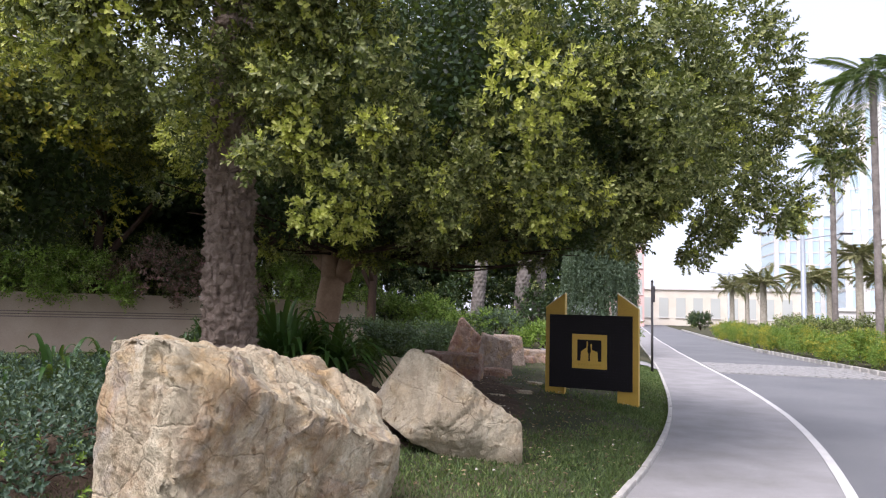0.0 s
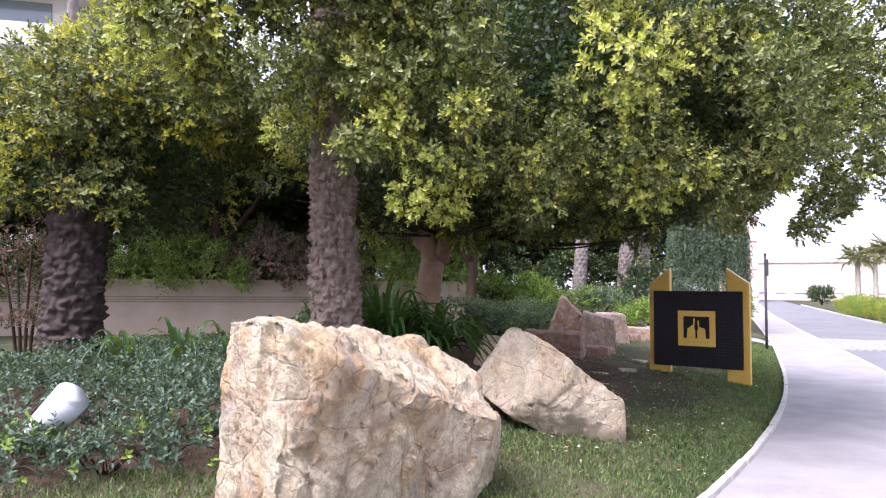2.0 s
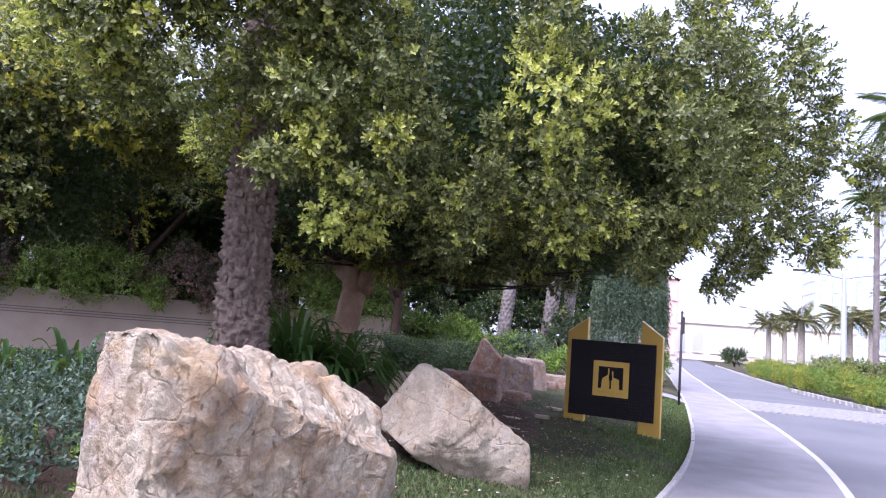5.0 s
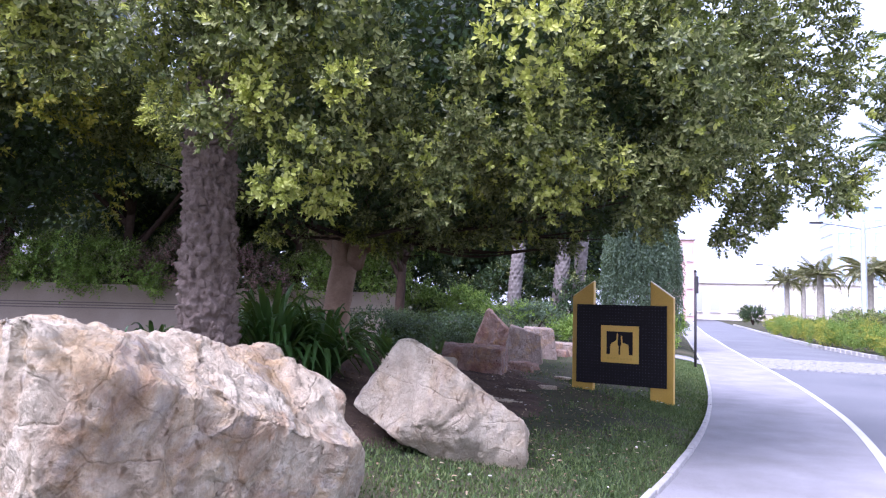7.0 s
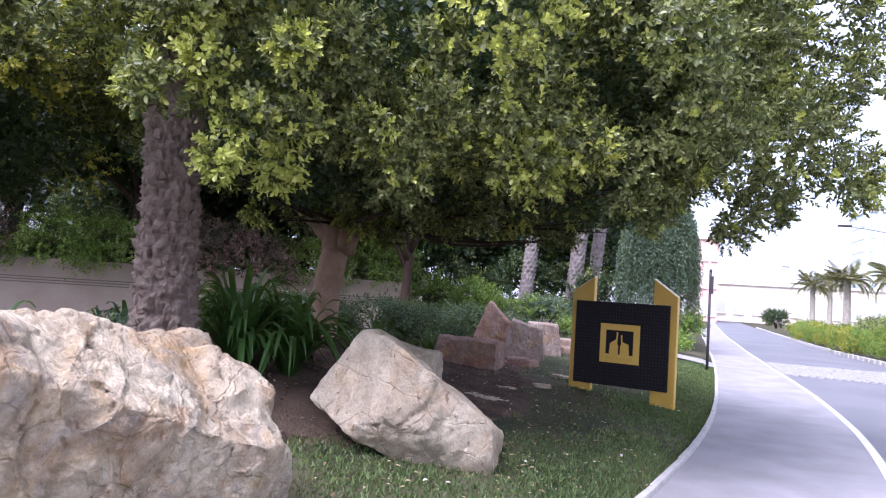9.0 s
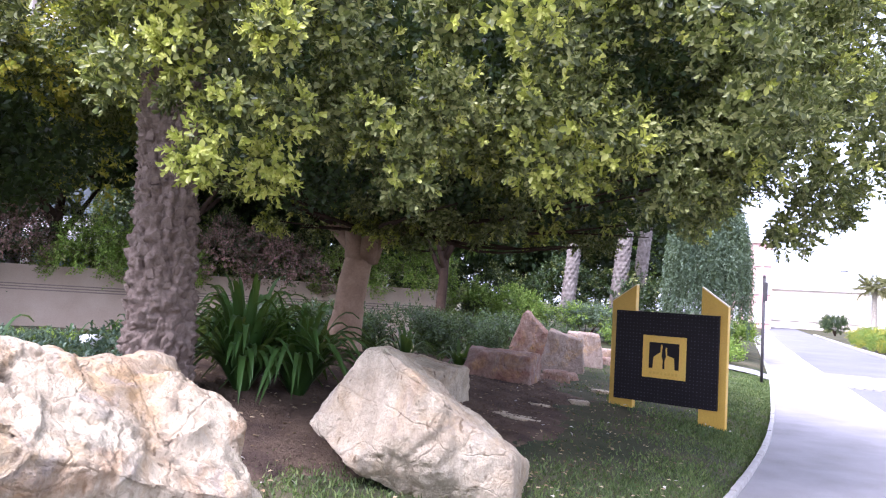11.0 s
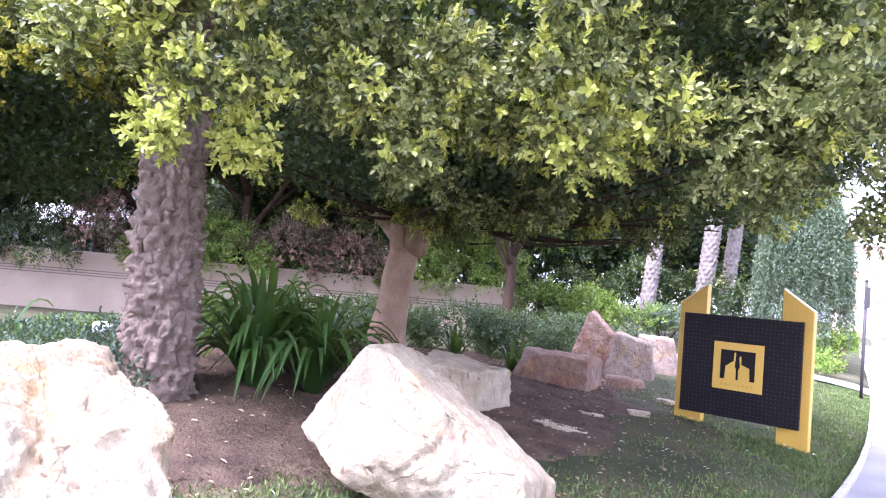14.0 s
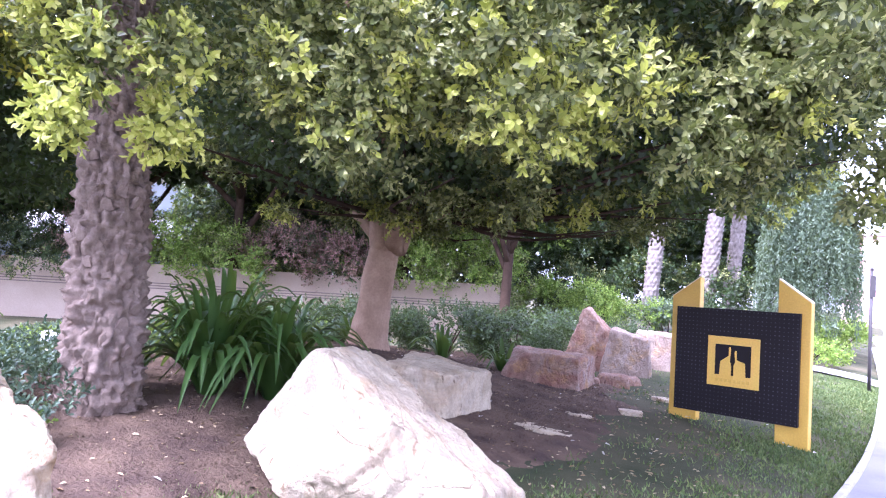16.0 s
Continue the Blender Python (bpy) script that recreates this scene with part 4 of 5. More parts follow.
# weeping tree
def weeping(x, y, h, spread):
    base = on_land(x, y, -0.05)
    ob = thing("weeping_tree", base, "weeping tree with hanging grey-green foliage", "tree")
    v, f = joined([limb([(0, 0, 0), (0.1, 0, h * 0.4), (0, 0, h * 0.75)], 0.16, 0.08)])
    link("trunk", mesh_np("trunk", v, f, M["bark_dark"], smooth=True), ob)
    n = 1900
    a, r = rng.uniform(0, 2 * np.pi, n), spread * np.sqrt(rng.random(n))
    top = np.stack([r * np.cos(a), r * np.sin(a), h * (0.95 - 0.35 * (r / spread) ** 2) - rng.random(n) ** 2 * h * 0.45], -1)
    ln = rng.uniform(0.6, 1.9, n) * h / 4.2
    P, D, L = [], [], []
    for k in range(44):
        u = k / 44
        P.append(top + np.stack([0.25 * u * np.cos(a), 0.25 * u * np.sin(a), -ln * u], -1))
        D.append(np.array([0, 0, -1.0]) + 0.95 * any_dir(n))
        L.append(rng.uniform(0.07, 0.14, n))
    P, D, L = np.vstack(P), np.vstack(D), np.concatenate(L)
    ok = P[:, 2] > 0.9 + np.tile(0.55 * np.sin(a * 5) + 0.5 * np.cos(a) + 0.35 * rng.normal(0, 1, n), 44)
    v, f = kite_arrays(P[ok], D[ok], any_dir(ok.sum()), L[ok], L[ok] * 0.3)
    link("crown", mesh_np("crown", v, f, M["leaf_willow"]), ob, "curtains of narrow hanging leaves")


weeping(4.95, 25.4, 6.6, 1.2)
palm((-15.6, 19.6, 0.1), 13.5, 0.2, 2.2, 20, "slim palm with a pale smooth trunk behind the shrubs", M["palm_bark_grey"], 8, 14, "garden palms", 1.0, depth=0.012, rows=70)

# ---- hedges and shrubs of the garden ----
for k in range(9):
    x = -14.5 + 2.1 * k
    bush("tall_shrub", (x, 25.0 + 0.35 * k, 0.1), (1.7, 1.2, 3.1), "tall dark green screening shrub behind the garden", [M["leaf_deep"], M["leaf"]], 40, 0.13, 10, 0.25, stems=False, group="screening shrubs")
for x, y, w, h in ((-2.9, 13.2, 1.0, 0.75), (-1.9, 14.0, 0.95, 0.78), (-1.0, 15.0, 0.95, 0.8), (-0.4, 16.6, 1.0, 0.85), (-3.9, 12.7, 1.0, 0.7), (0.5, 18.0, 0.8, 0.6)):
    bush("hedge_shrub", on_land(x, y), (w, 0.75, h), "dark glossy clipped hedge shrub behind the boulders", [M["leaf_deep"], M["leaf_deep"]], 34, 0.06, 40, 0.1, group="dark hedge")
for x, y, w, h, m in ((-2.6, 25.5, 1.5, 1.75, "leaf_bright"), (-0.9, 25.0, 1.3, 1.6, "leaf_bright"), (1.2, 24.5, 1.2, 1.1, "leaf_willow"), (-4.8, 22.8, 1.4, 1.3, "leaf_deep"), (2.9, 23.2, 1.1, 0.75, "leaf_bright"),
                      (4.6, 22.6, 0.9, 0.6, "leaf_bright"), (6.6, 30.0, 1.1, 1.2, "leaf_bright")):
    bush("shrub", on_land(x, y), (w, 1.0, h), "rounded light green garden shrub", [M[m], M["leaf_bright"]], 34, 0.09, 18, 0.35, group="background shrubs")


# ---- garden wall with climbers ----
def garden_wall():
    a, b = np.array([-24.0, 12.6]), np.array([-3.0, 22.2])
    d = (b - a) / np.linalg.norm(b - a)
    ln = float(np.linalg.norm(b - a))
    turn = math.degrees(math.atan2(d[1], d[0]))
    ob = tagged(part("wall_garden", box_bm((ln, 0.22, 1.75), (ln / 2, 0, 0.775), 0.01), M["wall"], None), "beige rendered garden wall with dark horizontal grooves", "wall", kind="structure")
    ob.matrix_world = pose(a[0], a[1], 0.05, 0, 0, turn)
    for k, z in enumerate((1.0, 1.07, 1.14)):
        g = part("groove", box_bm((ln, 0.03, 0.028), (ln / 2, -0.103, z)), M["groove"], ob, "dark horizontal groove")
    # darker leaf colours on the left stretch stand for the shade there
    kinds = ["leaf_blue", "leaf_deep", "leaf_blue", "leaf_deep", "leaf_blue", "leaf_deep", "leaf_deep", "leaf_purple", "leaf_bright", "leaf_bright", "leaf_purple", "leaf_purple", "leaf_bright", "leaf_bright"]
    for k in range(14):
        s = -0.3 + k * 1.72
        c = a + d * s + np.array([d[1], -d[0]]) * 0.35
        m = kinds[k % 14]
        w = 1.5
        bush("climber", (c[0], c[1], 0.85 + 0.3 * (k % 3 == 1)), (w, 0.85, 2.3), "climbing shrub spilling over the beige wall", [M[m], M["leaf"] if m != "leaf_purple" else M["leaf_deep"]],
             52, 0.08, 22, 0.3, stems=False, group="wall climbers", category="climber")


garden_wall()
for k in range(15):
    s = -5.5 + 2.0 * k
    # first nine shrubs coloured darker, again for shade at the left
    bush("screen_shrub", (-24.0 + 0.91 * s - 0.33, 12.6 + 0.415 * s + 0.85, 0.1), (1.5, 0.8, 3.5 + 0.4 * (k % 2)), "dense grey-green screening shrub behind the beige wall", [M["leaf_deep"] if k < 9 else M["leaf"], M["leaf_blue"] if k < 9 else M["leaf_bright"]], 46, 0.09, 16, 0.22,
         stems=False, group="wall screen shrubs")


# ---- strap-leaved lilies ----
def lily(x, y, n, length, label, up=0.0, width=0.045):
    ob = thing("lily_clump", on_land(x, y, up), label, "plant", "strap-leaved plants")
    t = np.linspace(0, 1, 9)
    for k in range(n):
        a, l = k * 2.4 + rng.normal(0, 0.3), length * rng.uniform(0.65, 1.15)
        tilt = rng.uniform(0.15, 1.3)
        out = l * (0.12 + 0.75 * tilt) * (t ** 1.15)
        z = l * (np.sin(t * np.pi * (0.42 + 0.42 * tilt)) * (1.02 - 0.42 * tilt))
        s = np.array([-math.sin(a), math.cos(a), 0])
        o = np.array([math.cos(a), math.sin(a), 0])
        mid = o[None] * (0.05 + out)[:, None] + np.array([0, 0, 1.0])[None] * z[:, None]
        w = width * rng.uniform(0.8, 1.2) * np.sin(np.pi * np.clip(0.25 + 0.75 * t, 0, 0.995)) ** 0.6
        v = np.stack([mid - s * w[:, None], mid - [0, 0, 0.012], mid + s * w[:, None]], 1).reshape(-1, 3)
        i = np.arange(8)[:, None] * 3
        f = np.concatenate([i + [0, 1, 4, 3], i + [1, 2, 5, 4]], 0)
        v[:, 2] = np.maximum(v[:, 2], 0.005)
        link("leaf", mesh_np("leaf", v, f, M["strap"], smooth=True), ob)


for x, y, n, l in ((-1.45, 7.55, 120, 0.86), (-1.08, 7.85, 110, 0.86), (-1.7, 8.05, 90, 0.9)):
    lily(x, y, n, l, "clump of long arching green strap leaves in bare soil", width=0.028)
for x, y, n, l in ((-3.4, 8.9, 26, 0.5), (-4.1, 9.5, 26, 0.5), (-2.7, 8.7, 24, 0.55), (-3.0, 10.6, 26, 0.5), (-2.2, 11.3, 26, 0.5), (-0.5, 12.4, 24, 0.45), (-1.3, 12.2, 26, 0.5), (-4.8, 10.4, 24, 0.5), (-2.75, 6.6, 14, 0.5), (-3.5, 6.3, 12, 0.45), (-6.0, 10.9, 26, 0.6), (-5.6, 11.7, 26, 0.6), (-5.1, 12.1, 26, 0.6), (-4.6, 12.4, 26, 0.6), (-4.0, 12.2, 24, 0.6), (-3.95, 6.75, 15, 0.75), (-3.5, 6.95, 14, 0.7)):
    lily(x, y, n, l, "small tuft of green strap leaves among low shrubs", width=0.03)


# ---- low ground-cover shrubs ----
def cover(x, y, rx, ry, h, mats, label):
    """A low mat of twiggy shrub with many small leaves."""
    ob = thing("groundcover_shrub", on_land(x, y), label, "groundcover", "low shrubs")
    n = int(460 * rx * ry)
    a, r = rng.uniform(0, 2 * np.pi, n), np.sqrt(rng.random(n))
    px, py = r * np.cos(a) * rx, r * np.sin(a) * ry
    dome = h * np.sqrt(np.clip(1.02 - r**2, 0, 1)) ** 0.7
    z0 = land(x + px, y + py) - float(land(x, y))
    lump = np.array([noise.noise(((x + q) * 3.2, (y + w) * 3.2, 5)) for q, w in zip(px, py)]) * 0.07
    P = np.stack([px, py, z0 + dome * rng.uniform(0.55, 1.0, n) + lump], -1)
    P[:, 2] = np.maximum(P[:, 2], z0 + 0.02)
    D = np.stack([px / rx * 0.8, py / ry * 0.8, np.full(n, 0.8)], -1) + 0.6 * any_dir(n)
    foliage("leaves", sprigs(P, D, 0.11, 9, 0.048, 0.15, y > 7), mats, ob)
    ps = []
    for k in range(9):
        b = rng.uniform(0, 2 * np.pi)
        q = np.array([math.cos(b) * rx * 0.8, math.sin(b) * ry * 0.8])
        zz = float(land(x + q[0], y + q[1]) - land(x, y))
        ps.append(limb([(q[0] * 0.2, q[1] * 0.2, 0), (q[0] * 0.6, q[1] * 0.6, zz + 0.14), (q[0], q[1], zz + 0.10)], 0.008, 0.004, 6, 5))
    v, f = joined(ps)
    link("branchwork", mesh_np("branchwork", v, f, M["bark_dark"]), ob)


for k, (x, y, rx, ry) in enumerate([(-2.6, 5.3, 0.95, 0.75), (-1.95, 5.6, 0.6, 0.7), (-3.9, 5.2, 0.9, 0.8), (-5.1, 5.6, 0.95, 0.9), (-3.2, 6.5, 1.0, 0.9), (-4.5, 6.8, 1.0, 0.9), (-2.35, 6.9, 0.55, 0.7), (-2.25, 6.3, 0.75, 0.6), (-2.2, 5.0, 0.6, 0.45), (-1.95, 6.02, 0.5, 0.42),
                                   (-3.4, 7.9, 1.0, 0.9), (-6.3, 6.6, 1.0, 1.0), (-4.9, 8.6, 1.0, 0.9), (-6.5, 8.3, 1.0, 1.0), (-3.0, 9.7, 0.9, 0.9), (-4.2, 10.9, 1.1, 1.0), (-6.0, 10.5, 1.2, 1.1), (-2.9, 11.8, 0.9, 0.7), (-7.6, 11.6, 1.3, 1.0), (-5.0, 12.3, 1.2, 1.0), (-8.8, 13.2, 1.4, 1.0), (-4.2, 4.5, 0.7, 0.5), (-5.2, 4.3, 0.9, 0.7), (-2.2, 4.55, 0.5, 0.32), (-2.7, 4.25, 0.45, 0.22), (-3.3, 4.2, 0.5, 0.3), (-2.9, 3.95, 0.55, 0.3), (-3.7, 3.75, 0.7, 0.45), (-2.4, 4.3, 0.45, 0.35), (-4.6, 3.6, 0.8, 0.6)]):
    cover(x, y, rx, ry, 0.42 if k < 9 else (0.30 if k < 24 else 0.24), [M["leaf_blue"], M["leaf_bright"] if k > 8 else M["leaf_blue"]], "low blue-green groundcover shrub with small leaves")

# thin shrub with bare stems beside the dark palm
ob = thing("shrub", on_land(-6.35, 7.9), "thin-stemmed shrub with sparse brownish leaves", "shrub")
v, f = joined([limb([(0.05 * k, 0, -0.05), (0.1 * k - 0.15, 0.05, 0.7), (0.22 * k - 0.4, 0.1, 1.6)], 0.025, 0.01, 8, 6) for k in range(5)])
link("branchwork", mesh_np("branchwork", v, f, M["bark_dark"]), ob)
cs = np.array([0, 0, 1.75]) + any_dir(60) * [0.9, 0.5, 0.9]
foliage("leaves", clump_sprigs(cs, np.full(60, 0.26), np.array([0, 0, 1.3]), 26, 0.13, 8, 0.06, 0.3), [M["leaf_purple"], M["leaf_deep"]], ob)


# ---- bare soil under the trees ----
def soil_patch():
    nx, ny = 140, 190
    x, y = np.linspace(-5.6, 1.7, nx), np.linspace(3.3, 14.5, ny)
    X, Y = np.meshgrid(x, y, indexing="ij")
    edge = np.interp(Y, [3.3, 3.7, 4.1, 4.5, 4.9, 5.6, 6.2, 7.0, 8.5, 10, 11.5, 13, 14.5], [-4.2, -3.0, -2.45, -2.1, -1.7, -1.2, -0.5, 0.1, 0.8, 1.1, 1.15, 0.8, 0.2])
    wob = np.array([noise.fractal((a * 1.5, b * 1.5, 9), 1.0, 2.0, 4) for a, b in zip(X.ravel(), Y.ravel())]).reshape(X.shape)
    rough = np.array([noise.fractal((a * 9, b * 9, 4), 1.0, 2.0, 4) for a, b in zip(X.ravel(), Y.ravel())]).reshape(X.shape)
    depth = edge + 0.35 * wob - X
    Z = land(X, Y) + np.clip(depth * 0.12, -0.06, 0.028) + 0.013 * rough + 0.006
    v = np.stack([X, Y, Z], -1).reshape(-1, 3)
    i, j = np.meshgrid(np.arange(nx - 1), np.arange(ny - 1), indexing="ij")
    f = np.stack([i * ny + j, (i + 1) * ny + j, (i + 1) * ny + j + 1, i * ny + j + 1], -1).reshape(-1, 4)
    tagged(link("soil_bed", mesh_np("soil_bed", v, f, M["soil"], smooth=True)), "bare brown soil of the planting bed", "soil", kind="structure")
    return lambda a, b: np.interp(b, [3.3, 3.7, 4.1, 4.5, 4.9, 5.6, 6.2, 7.0, 8.5, 10, 11.5, 13, 14.5], [-4.2, -3.0, -2.45, -2.1, -1.7, -1.2, -0.5, 0.1, 0.8, 1.1, 1.15, 0.8, 0.2]) - a


bed = soil_patch()


# ---- grass, fallen leaves, pale chips ----
def turf(n):
    y = -1.0 + 21 * rng.random(n) ** 1.3
    x = kerb_x(y) - 0.05 - rng.random(n) ** 1.5 * 6.5
    d = bed(x, y)
    worn = np.array([noise.fractal((a * 0.9, b * 0.9, 2), 1.0, 2.0, 3) for a, b in zip(x, y)])
    shade = np.clip((kerb_x(y) - x - 0.7) / 1.6, 0, 1) * np.clip((y - 7.2) / 1.5, 0, 1)
    ok = (rng.random(n) > np.clip(0.12 + 0.72 * shade + 0.36 * np.clip((y - 6.5) / 2, 0, 1) + 0.5 * worn * np.clip((y - 5) / 2, 0.2, 1), 0.02, 0.97)) & ((rng.random(n) < np.exp(-np.clip(d, 0, 9) * np.where(y < 5.6, 5.0, 1.5))) | (y < 3.2)) & ((d < 1.4) | (y < 3.2))
    x, y = x[ok], y[ok]
    n = len(x)
    h = rng.uniform(0.018, 0.05, n)
    a = rng.uniform(0, 2 * np.pi, n)
    z = land(x, y) - 0.004
    w = 0.0035 + 0.0006 * y
    lean = rng.normal(0, 0.45, (n, 2)) * h[:, None]
    v = np.stack([np.stack([x - np.cos(a) * w, y - np.sin(a) * w, z], -1), np.stack([x + np.cos(a) * w, y + np.sin(a) * w, z], -1), np.stack([x + lean[:, 0], y + lean[:, 1], z + h], -1)], 1).reshape(-1, 3)
    tagged(link("grass", mesh_np("grass", v, np.arange(3 * n).reshape(-1, 3), M["blade"])), "short green grass blades of the lawn", "grass", kind="stuff")


turf(330000)


def litter(n, name, label, mat_name, lo, hi, area):
    y = area[2] + (area[3] - area[2]) * rng.random(n)
    x = area[0] + (area[1] - area[0]) * rng.random(n)
    ok = x < kerb_x(y) - 0.1
    x, y = x[ok], y[ok]
    P = np.stack([x, y, land(x, y) + 0.042], -1)
    D = any_dir(len(x)) * [1, 1, 0.15]
    s = rng.uniform(lo, hi, len(x))
    v, f = leaf_arrays(P, D, np.array([0, 0, 1.0]) + 0.35 * any_dir(len(x)), s, s * 0.5)
    tagged(link(name, mesh_np(name, v, f, M[mat_name])), label, "leaf litter", kind="stuff")


litter(2200, "leaf_litter", "dry fallen leaves scattered over soil and turf", "litter", 0.018, 0.05, (-3, 2.2, 5.5, 13.5))
litter(90, "pale_litter", "pale dry petals and chips scattered on the lawn", "pebble", 0.03, 0.06, (-1.5, 3.4, 5.5, 14))


def clods(n):
    """Crumbs of earth on the bare bed."""
    y = 5.3 + 8 * rng.random(n)
    x = -3.2 + 4.6 * rng.random(n)
    ok = (bed(x, y) > 0.1) & (x < kerb_x(y) - 0.4)
    x, y = x[ok], y[ok]
    n = len(x)
    s = rng.uniform(0.006, 0.022, (n, 1, 1))
    corner = np.array([(1, 0, -0.4), (-0.5, 0.87, -0.4), (-0.5, -0.87, -0.4), (0, 0, 0.7)])[None] * s * rng.uniform(0.6, 1.3, (n, 4, 3))
    a = rng.uniform(0, 6.28, n)
    c, t = np.cos(a)[:, None], np.sin(a)[:, None]
    v = np.stack([corner[..., 0] * c - corner[..., 1] * t, corner[..., 0] * t + corner[..., 1] * c, corner[..., 2]], -1)
    v = v + np.stack([x, y, land(x, y) + 0.036], -1)[:, None]
    o = np.arange(n)[:, None] * 4
    f = np.concatenate([o + [0, 1, 3], o + [1, 2, 3], o + [2, 0, 3]], 1).reshape(-1, 3)
    tagged(link("soil_clods", mesh_np("soil_clods", v.reshape(-1, 3), f, M["soil"])), "crumbs of brown earth on the planting bed", "soil", kind="stuff")


clods(16000)

# ---- concrete crossing path behind the sign ----
def crossing():
    u, w = np.meshgrid(np.linspace(0, 1, 24), np.linspace(0, 1, 8), indexing="ij")
    x = 2.6 + u * (kerb_x(19.9 + 1.5 * w) - 0.03 - 2.6)
    y = 21.4 - 1.5 * u + 1.5 * w
    top = np.stack([x, y, land(x, y) + 0.03], -1).reshape(-1, 3)
    i, j = np.meshgrid(np.arange(23), np.arange(7), indexing="ij")
    f = np.stack([i * 8 + j, (i + 1) * 8 + j, (i + 1) * 8 + j + 1, i * 8 + j + 1], -1).reshape(-1, 4)
    tagged(link("pavement_crossing", mesh_np("pavement_crossing", top, f, M["path"])), "pale concrete path crossing the lawn behind the sign", "footpath", kind="structure")


crossing()

# ---- garden fittings ----
def spot(x, y):
    ob = thing("garden_spotlight", on_land(x, y), "pale grey cylindrical garden spotlight tilted above the groundcover", "spotlight")
    v, f = tube([(0, 0, -0.05), (0, 0, 0.1), (0, 0, 0.2)], [0.02, 0.02, 0.02], 10)
    link("stake", mesh_np("stake", v, f, M["pole"]), ob)
    p = np.array([(-0.13, 0, 0.14), (-0.125, 0, 0.15), (0.11, 0, 0.40), (0.115, 0, 0.405), (0.105, 0, 0.395), (0.06, 0, 0.35)])
    v, f = tube(p, [0.105, 0.113, 0.118, 0.113, 0.10, 0.096], 32)
    link("housing", mesh_np("housing", v, f, M["fixture"], smooth=True), ob, "pale cylindrical housing")


spot(-2.9, 4.5)


def bollard(x, y, h):
    ob = thing("bollard_light", on_land(x, y, -0.05), "short grey bollard light beside a palm trunk", "bollard")
    v, f = tube([(0, 0, 0), (0, 0, h * 0.75)], [0.075, 0.075], 20)
    link("post", mesh_np("post", v, f, M["steel"]), ob)
    v, f = tube([(0, 0, h * 0.75), (0, 0, h * 0.76), (0, 0, h * 0.97), (0, 0, h)], [0.075, 0.095, 0.095, 0.07], 20)
    link("head", mesh_np("head", v, f, M["fixture"]), ob)


bollard(-2.75, 7.35, 0.42)


def sign_pole():
    ob = thing("sign_pole", (5.12, 18.67, -0.02), "thin dark metal pole at the kerb carrying a narrow plate", "pole")
    v, f = tube([(0, 0, 0), (0, 0, 1.0), (0, 0, 2.42)], [0.032, 0.032, 0.03], 12)
    link("pole", mesh_np("pole", v, f, M["pole"], smooth=True), ob)
    p = part("plate", box_bm((0.09, 0.02, 0.42), (0.02, -0.04, 2.08), 0.006), M["pole"], ob, "narrow dark plate")
    v, f = tube([(0, 0, 2.4), (0, 0, 2.45)], [0.038, 0.02], 12)
    link("cap", mesh_np("cap", v, f, M["pole"]), ob)


sign_pole()

# ---- across the road ----
def roadside(s_y, off):
    k = int(np.argmin(np.abs(line[:, 1] - s_y)))
    p = line[k] + across[k] * (FAR_EDGE[k] + off)
    return float(p[0]), float(p[1])


for k, y in enumerate(np.arange(14.5, 50, 2.0)):
    x, yy = roadside(y, 0.85)
    bush("hedge_mound", (x, yy, 0.0), (0.92, 0.9, 0.98 + 0.14 * (k % 3)), "clipped yellow-green hedge mound along the road", [M["leaf_bright"], M["leaf_gold"]], 44, 0.06, 44, 0.4, stems=False, group="roadside hedge", category="hedge", clump=(0.26, 0.36))
for k, y in enumerate(np.arange(13, 44, 2.7)):
    x, yy = roadside(y, 3.6)
    bush("hedge_shrub", (x, yy, 0.0), (1.7, 1.3, 1.55), "tall darker clipped hedge behind the low roadside mounds", [M["leaf"], M["leaf_bright"]], 26, 0.12, 14, 0.25, stems=False, group="tall roadside hedge", category="hedge", clump=(0.3, 0.42))
for (x, y, r), lab in (((20.4, 62, 1.0), "dark clipped ball shrub on a short stem"), ((24.5, 60, 0.9), "dark low clipped shrub beside the road")):
    ob = bush("ball_shrub", (x, y, 0.0 if r < 1 else 0.35), (r, r, r * 1.7 if r == 1 else r), lab, [M["leaf_deep"], M["leaf"]], 26, 0.14, 16, 0.2, stems=True, group="clipped shrubs")

bark_s = M["palm_bark_grey"]
palm((16.1, 31.0, 0.0), 8.6, 0.12, 1.7, 22, "tall slim fan-crowned palm behind the hedge", bark_s, 8, 11, droop=1.5, depth=0.015)
palm((13.95, 24.0, 0.0), 9.9, 0.12, 2.3, 26, "tall slim palm close to the road", bark_s, 8, 12, droop=1.5, depth=0.015)
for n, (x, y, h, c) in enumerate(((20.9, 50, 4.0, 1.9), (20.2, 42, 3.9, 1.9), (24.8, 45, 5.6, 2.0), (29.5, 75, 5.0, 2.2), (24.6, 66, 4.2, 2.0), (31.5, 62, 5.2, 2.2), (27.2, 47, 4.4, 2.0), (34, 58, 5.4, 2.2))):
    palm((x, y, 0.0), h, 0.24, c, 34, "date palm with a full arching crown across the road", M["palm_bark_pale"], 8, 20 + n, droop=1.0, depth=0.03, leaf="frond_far")


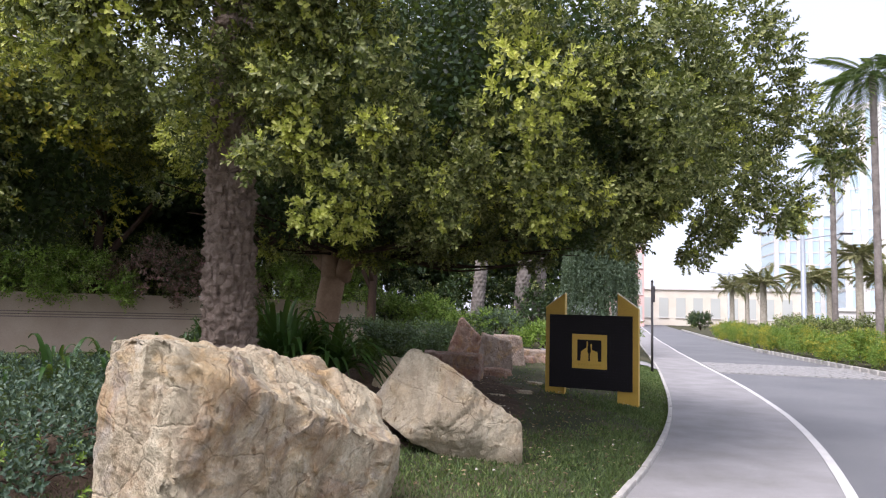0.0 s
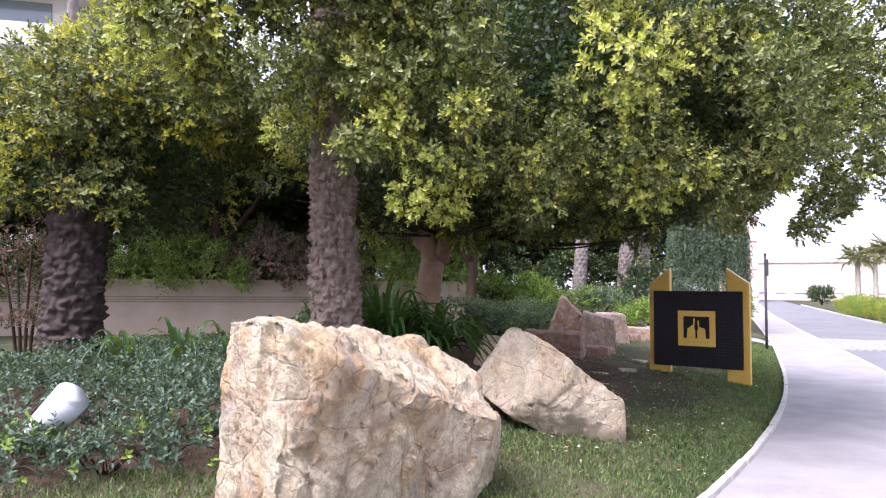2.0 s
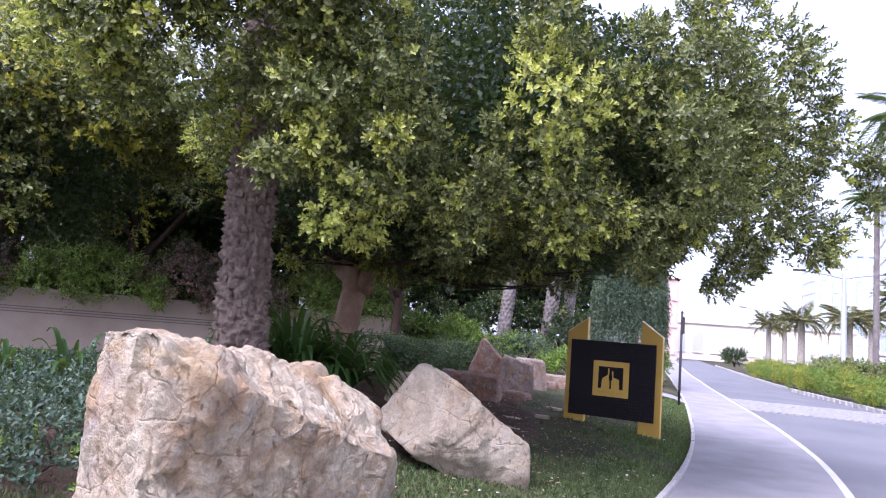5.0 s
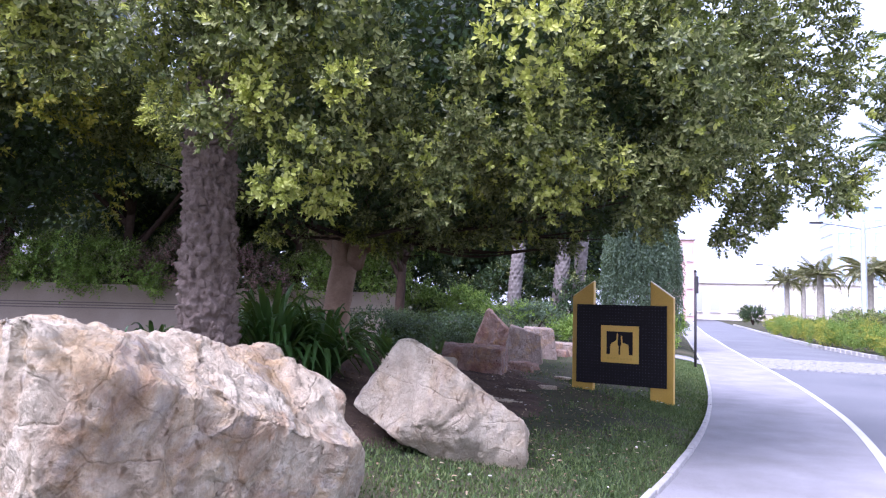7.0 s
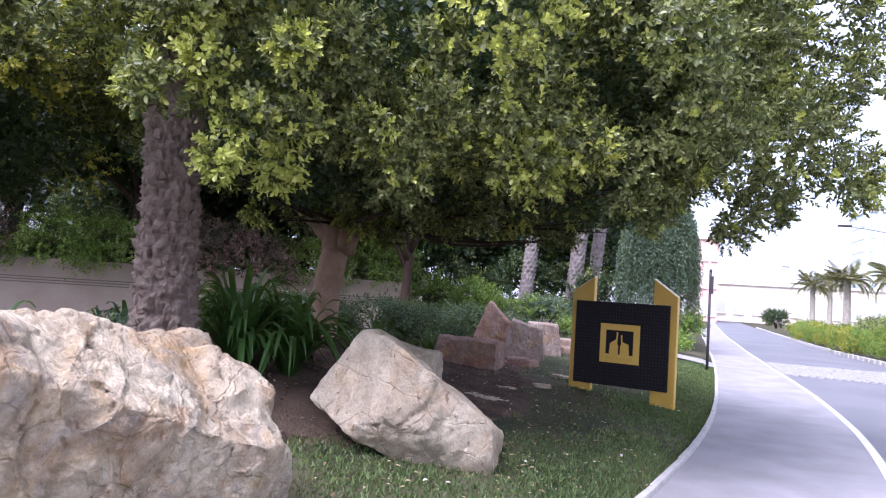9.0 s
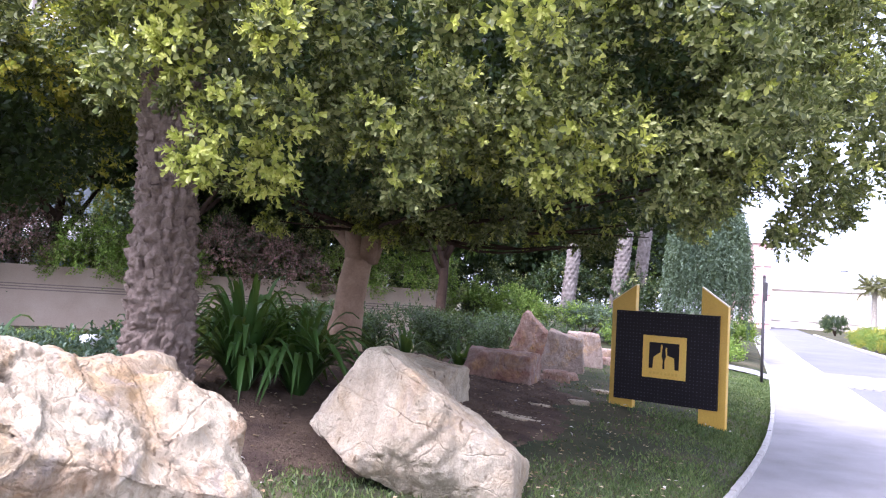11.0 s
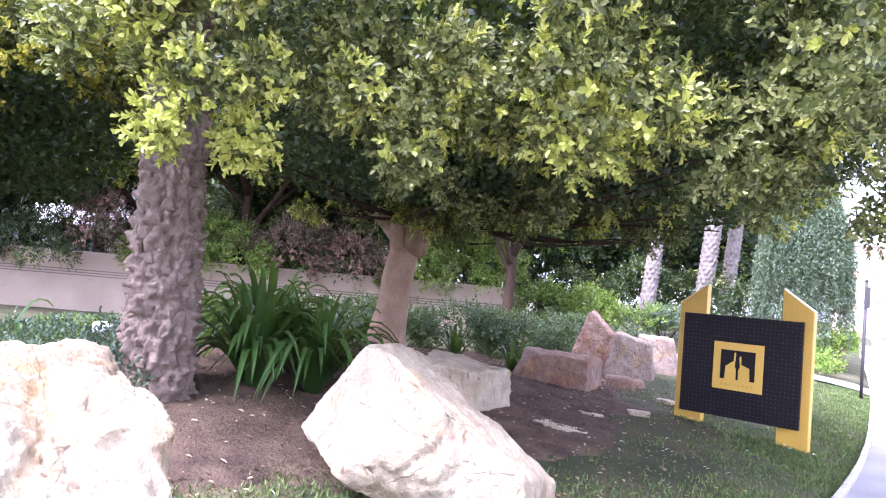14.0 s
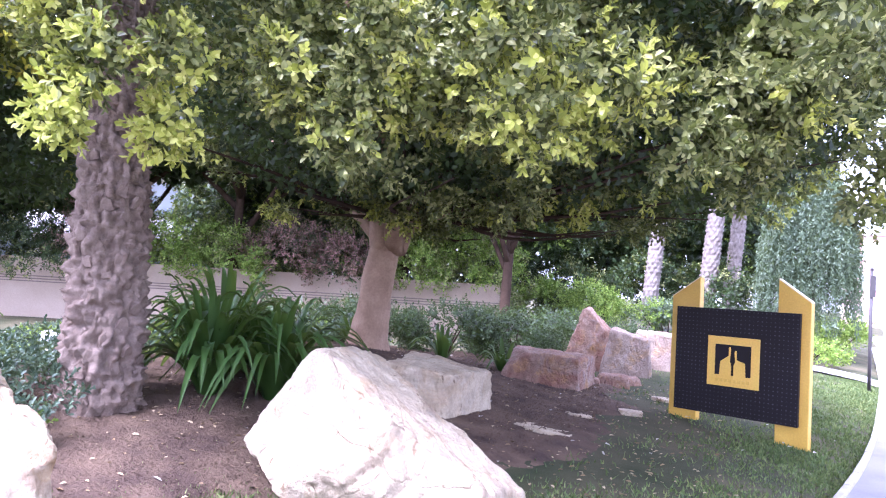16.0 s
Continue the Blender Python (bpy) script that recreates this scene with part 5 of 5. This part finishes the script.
def street_lamp(x, y, h):
    ob = thing("street_lamp", (x, y, 0), "grey street lamp with two outstretched arms", "street lamp", "street lamps", turn=-8)
    v, f = tube([(0, 0, 0), (0, 0, 0.6), (0, 0, 0.62), (0, 0, h)], [0.2, 0.2, 0.16, 0.11], 14)
    link("pole", mesh_np("pole", v, f, M["steel"], smooth=True), ob)
    for sgn in (-1, 1):
        v, f = tube(smooth_line([(0, 0, h - 0.35), (sgn * 0.8, 0, h - 0.18), (sgn * 1.9, 0, h - 0.02)], 10), [0.035] * 10, 8)
        link("arm", mesh_np("arm", v, f, M["steel"], smooth=True), ob)
        part("lantern", box_bm((0.62, 0.24, 0.10), (sgn * 2.15, 0, h), 0.03), M["pole"], ob, "flat dark lantern")


street_lamp(18.06, 38, 6.1)
street_lamp(25.8, 70, 6.0)


def cobbles():
    """A raised band of cobbles across the road."""
    ob = thing("cobble_band", (0, 0, 0), "band of pale cobbles across the asphalt road", "cobbles", kind="structure")
    bm = box_bm((0.17, 0.13, 0.05), (0, 0, 0), 0.012)
    me = bpy.data.meshes.new("cobblestone")
    bm.to_mesh(me)
    bm.free()
    me.materials.append(M["cobble"])
    rest = []
    verts = np.array([w.co[:] for w in me.vertices])
    quads = [list(p.vertices) for p in me.polygons]
    count = 0
    tri = []
    for p in quads:
        tri += [[p[0], p[q], p[q + 1]] for q in range(1, len(p) - 1)]
    tri = np.array(tri)
    for r, yy in enumerate(np.arange(20.4, 24.2, 0.155)):
        k = int(np.argmin(np.abs(line[:, 1] - yy)))
        c = np.array([np.interp(yy, line[:, 1], line[:, 0]), yy])
        t, n = along[k], across[k]
        for q in np.arange(WALK_EDGE[k] + 0.2, FAR_EDGE[k] - 0.15, 0.19):
            p = c + n * (q + 0.09 * (r % 2)) + t * rng.normal(0, 0.006)
            m = pose(p[0], p[1], -0.022 + rng.normal(0, 0.004), rng.normal(0, 2), rng.normal(0, 2), math.degrees(math.atan2(n[1], n[0])) + rng.normal(0, 2))
            if count < 300:
                s = link("cobblestone", me, ob)
                s.matrix_basis = m
            else:
                mm = np.array(m)
                rest.append((verts @ mm[:3, :3].T + mm[:3, 3], tri))
            count += 1
    v, f = joined(rest)
    tagged(link("cobblestones", mesh_np("cobblestones", v, f, M["cobble"]), ob), kind="stuff")


# ---- buildings ----
def tower(x, y, w, d, h, bays, floors, label, turn, fin=0.5):
    ob = thing("tower", (x, y, 0), label, "building", "towers", turn=turn)
    part("core", box_bm((w, d, h), (0, 0, h / 2)), M["glass"], ob, "pale blue glass curtain wall")
    part("roof", box_bm((w + 0.6, d + 0.6, 0.8), (0, 0, h + 0.4)), M["white"], ob)
    me = None
    for k in range(bays + 1):
        for face in (-1, 1):
            fx = -w / 2 + k * w / bays
            s = part("fin", box_bm((fin, 0.5, h), (fx, face * (d / 2 + 0.2), h / 2)), M["white"], ob) if me is None else link("fin", me, ob)
            if me is None:
                me = s.data
                home = fx, face * (d / 2 + 0.2)
            s.location = (fx - home[0], face * (d / 2 + 0.2) - home[1], 0)
    me = None
    for k in range(1, floors):
        z = h * k / floors
        s = part("floor_band", box_bm((w + 0.16, d + 0.16, 0.35), (0, 0, 0)), M["white"], ob) if me is None else link("floor_band", me, ob)
        me = s.data
        s.location = (0, 0, z)


tower(70, 112, 20, 18, 34, 9, 11, "pale glass tower with white vertical fins", -22, 0.9)
tower(84, 150, 12, 14, 42, 5, 13, "slim pale tower with stacked white balconies", -15, 0.8)
tower(76, 160, 16, 14, 24, 7, 9, "hazy pale office block with white fins", -10, 0.9)
tower(88, 120, 22, 20, 60, 8, 18, "tall pale blue glass tower", -25, 1.0)


def block(name, x, y, w, d, h, mat, label, turn, cols, rows_, first=0.9):
    """A plain building with window openings and a parapet."""
    ob = thing(name, (x, y, 0), label, "building", "distant buildings", turn=turn)
    part("wall", box_bm((w, d, h), (0, 0, h / 2)), mat, ob)
    part("roof", box_bm((w + 0.5, d + 0.5, 0.4), (0, 0, h + 0.2)), M["white"], ob)
    for r in range(rows_):
        for c in range(cols):
            ww, hh = w / cols * 0.55, h / rows_ * 0.55
            win = part("window", box_bm((ww, 0.12, hh), (-w / 2 + (c + 0.5) * w / cols, -d / 2 - 0.02, (r + 0.5) * h / rows_), 0.0), M["pale_glass"], ob)
            part("sill", box_bm((ww + 0.2, 0.2, 0.12), (-w / 2 + (c + 0.5) * w / cols, -d / 2 - 0.06, (r + 0.5) * h / rows_ - hh / 2 - 0.06)), M["white"], win)
    return ob


block("pink_building", 21.5, 98, 4.5, 10, 10.5, M["pink"], "reddish rendered building at the end of the road", -8, 4, 3)
block("low_building", 37, 112, 30, 10, 5.5, M["cream"], "low cream building with shop windows", -12, 12, 1)
block("low_building", 62, 84, 34, 8, 2.6, M["white"], "long low white building behind palms", -28, 14, 1)


def apartment():
    ob = thing("apartment_building", (-24.5, 27.0, 0), "white apartment building with deep balconies and dark glazing", "building", turn=24)
    part("wall", box_bm((16, 9, 15), (0, 4.6, 7.5)), M["white"], ob)
    for k in range(5):
        z = 3.0 * (k + 1)
        part("balcony_slab", box_bm((16.4, 2.2, 0.28), (0, -0.9, z)), M["white"], ob, "white projecting balcony slab")
        part("parapet", box_bm((16.4, 0.16, 0.75), (0, -1.9, z + 0.52)), M["white"], ob, "white balcony parapet")
        for c in range(5):
            part("window", box_bm((2.5, 0.12, 2.1), (-6.4 + c * 3.2, 0.06, z - 1.5)), M["dark_glass"], ob, "dark sliding glazing")
    part("roof", box_bm((16.8, 10, 0.4), (0, 4.2, 15.3)), M["white"], ob)


apartment()
cobbles()
kerb("kerb_lawn", -0.08, 0.06, 0.05, "pale concrete kerb stones between lawn and footpath")
kerb("kerb_road", FAR_EDGE, 0.14, 0.10, "pale concrete kerb stones on the far side of the road")
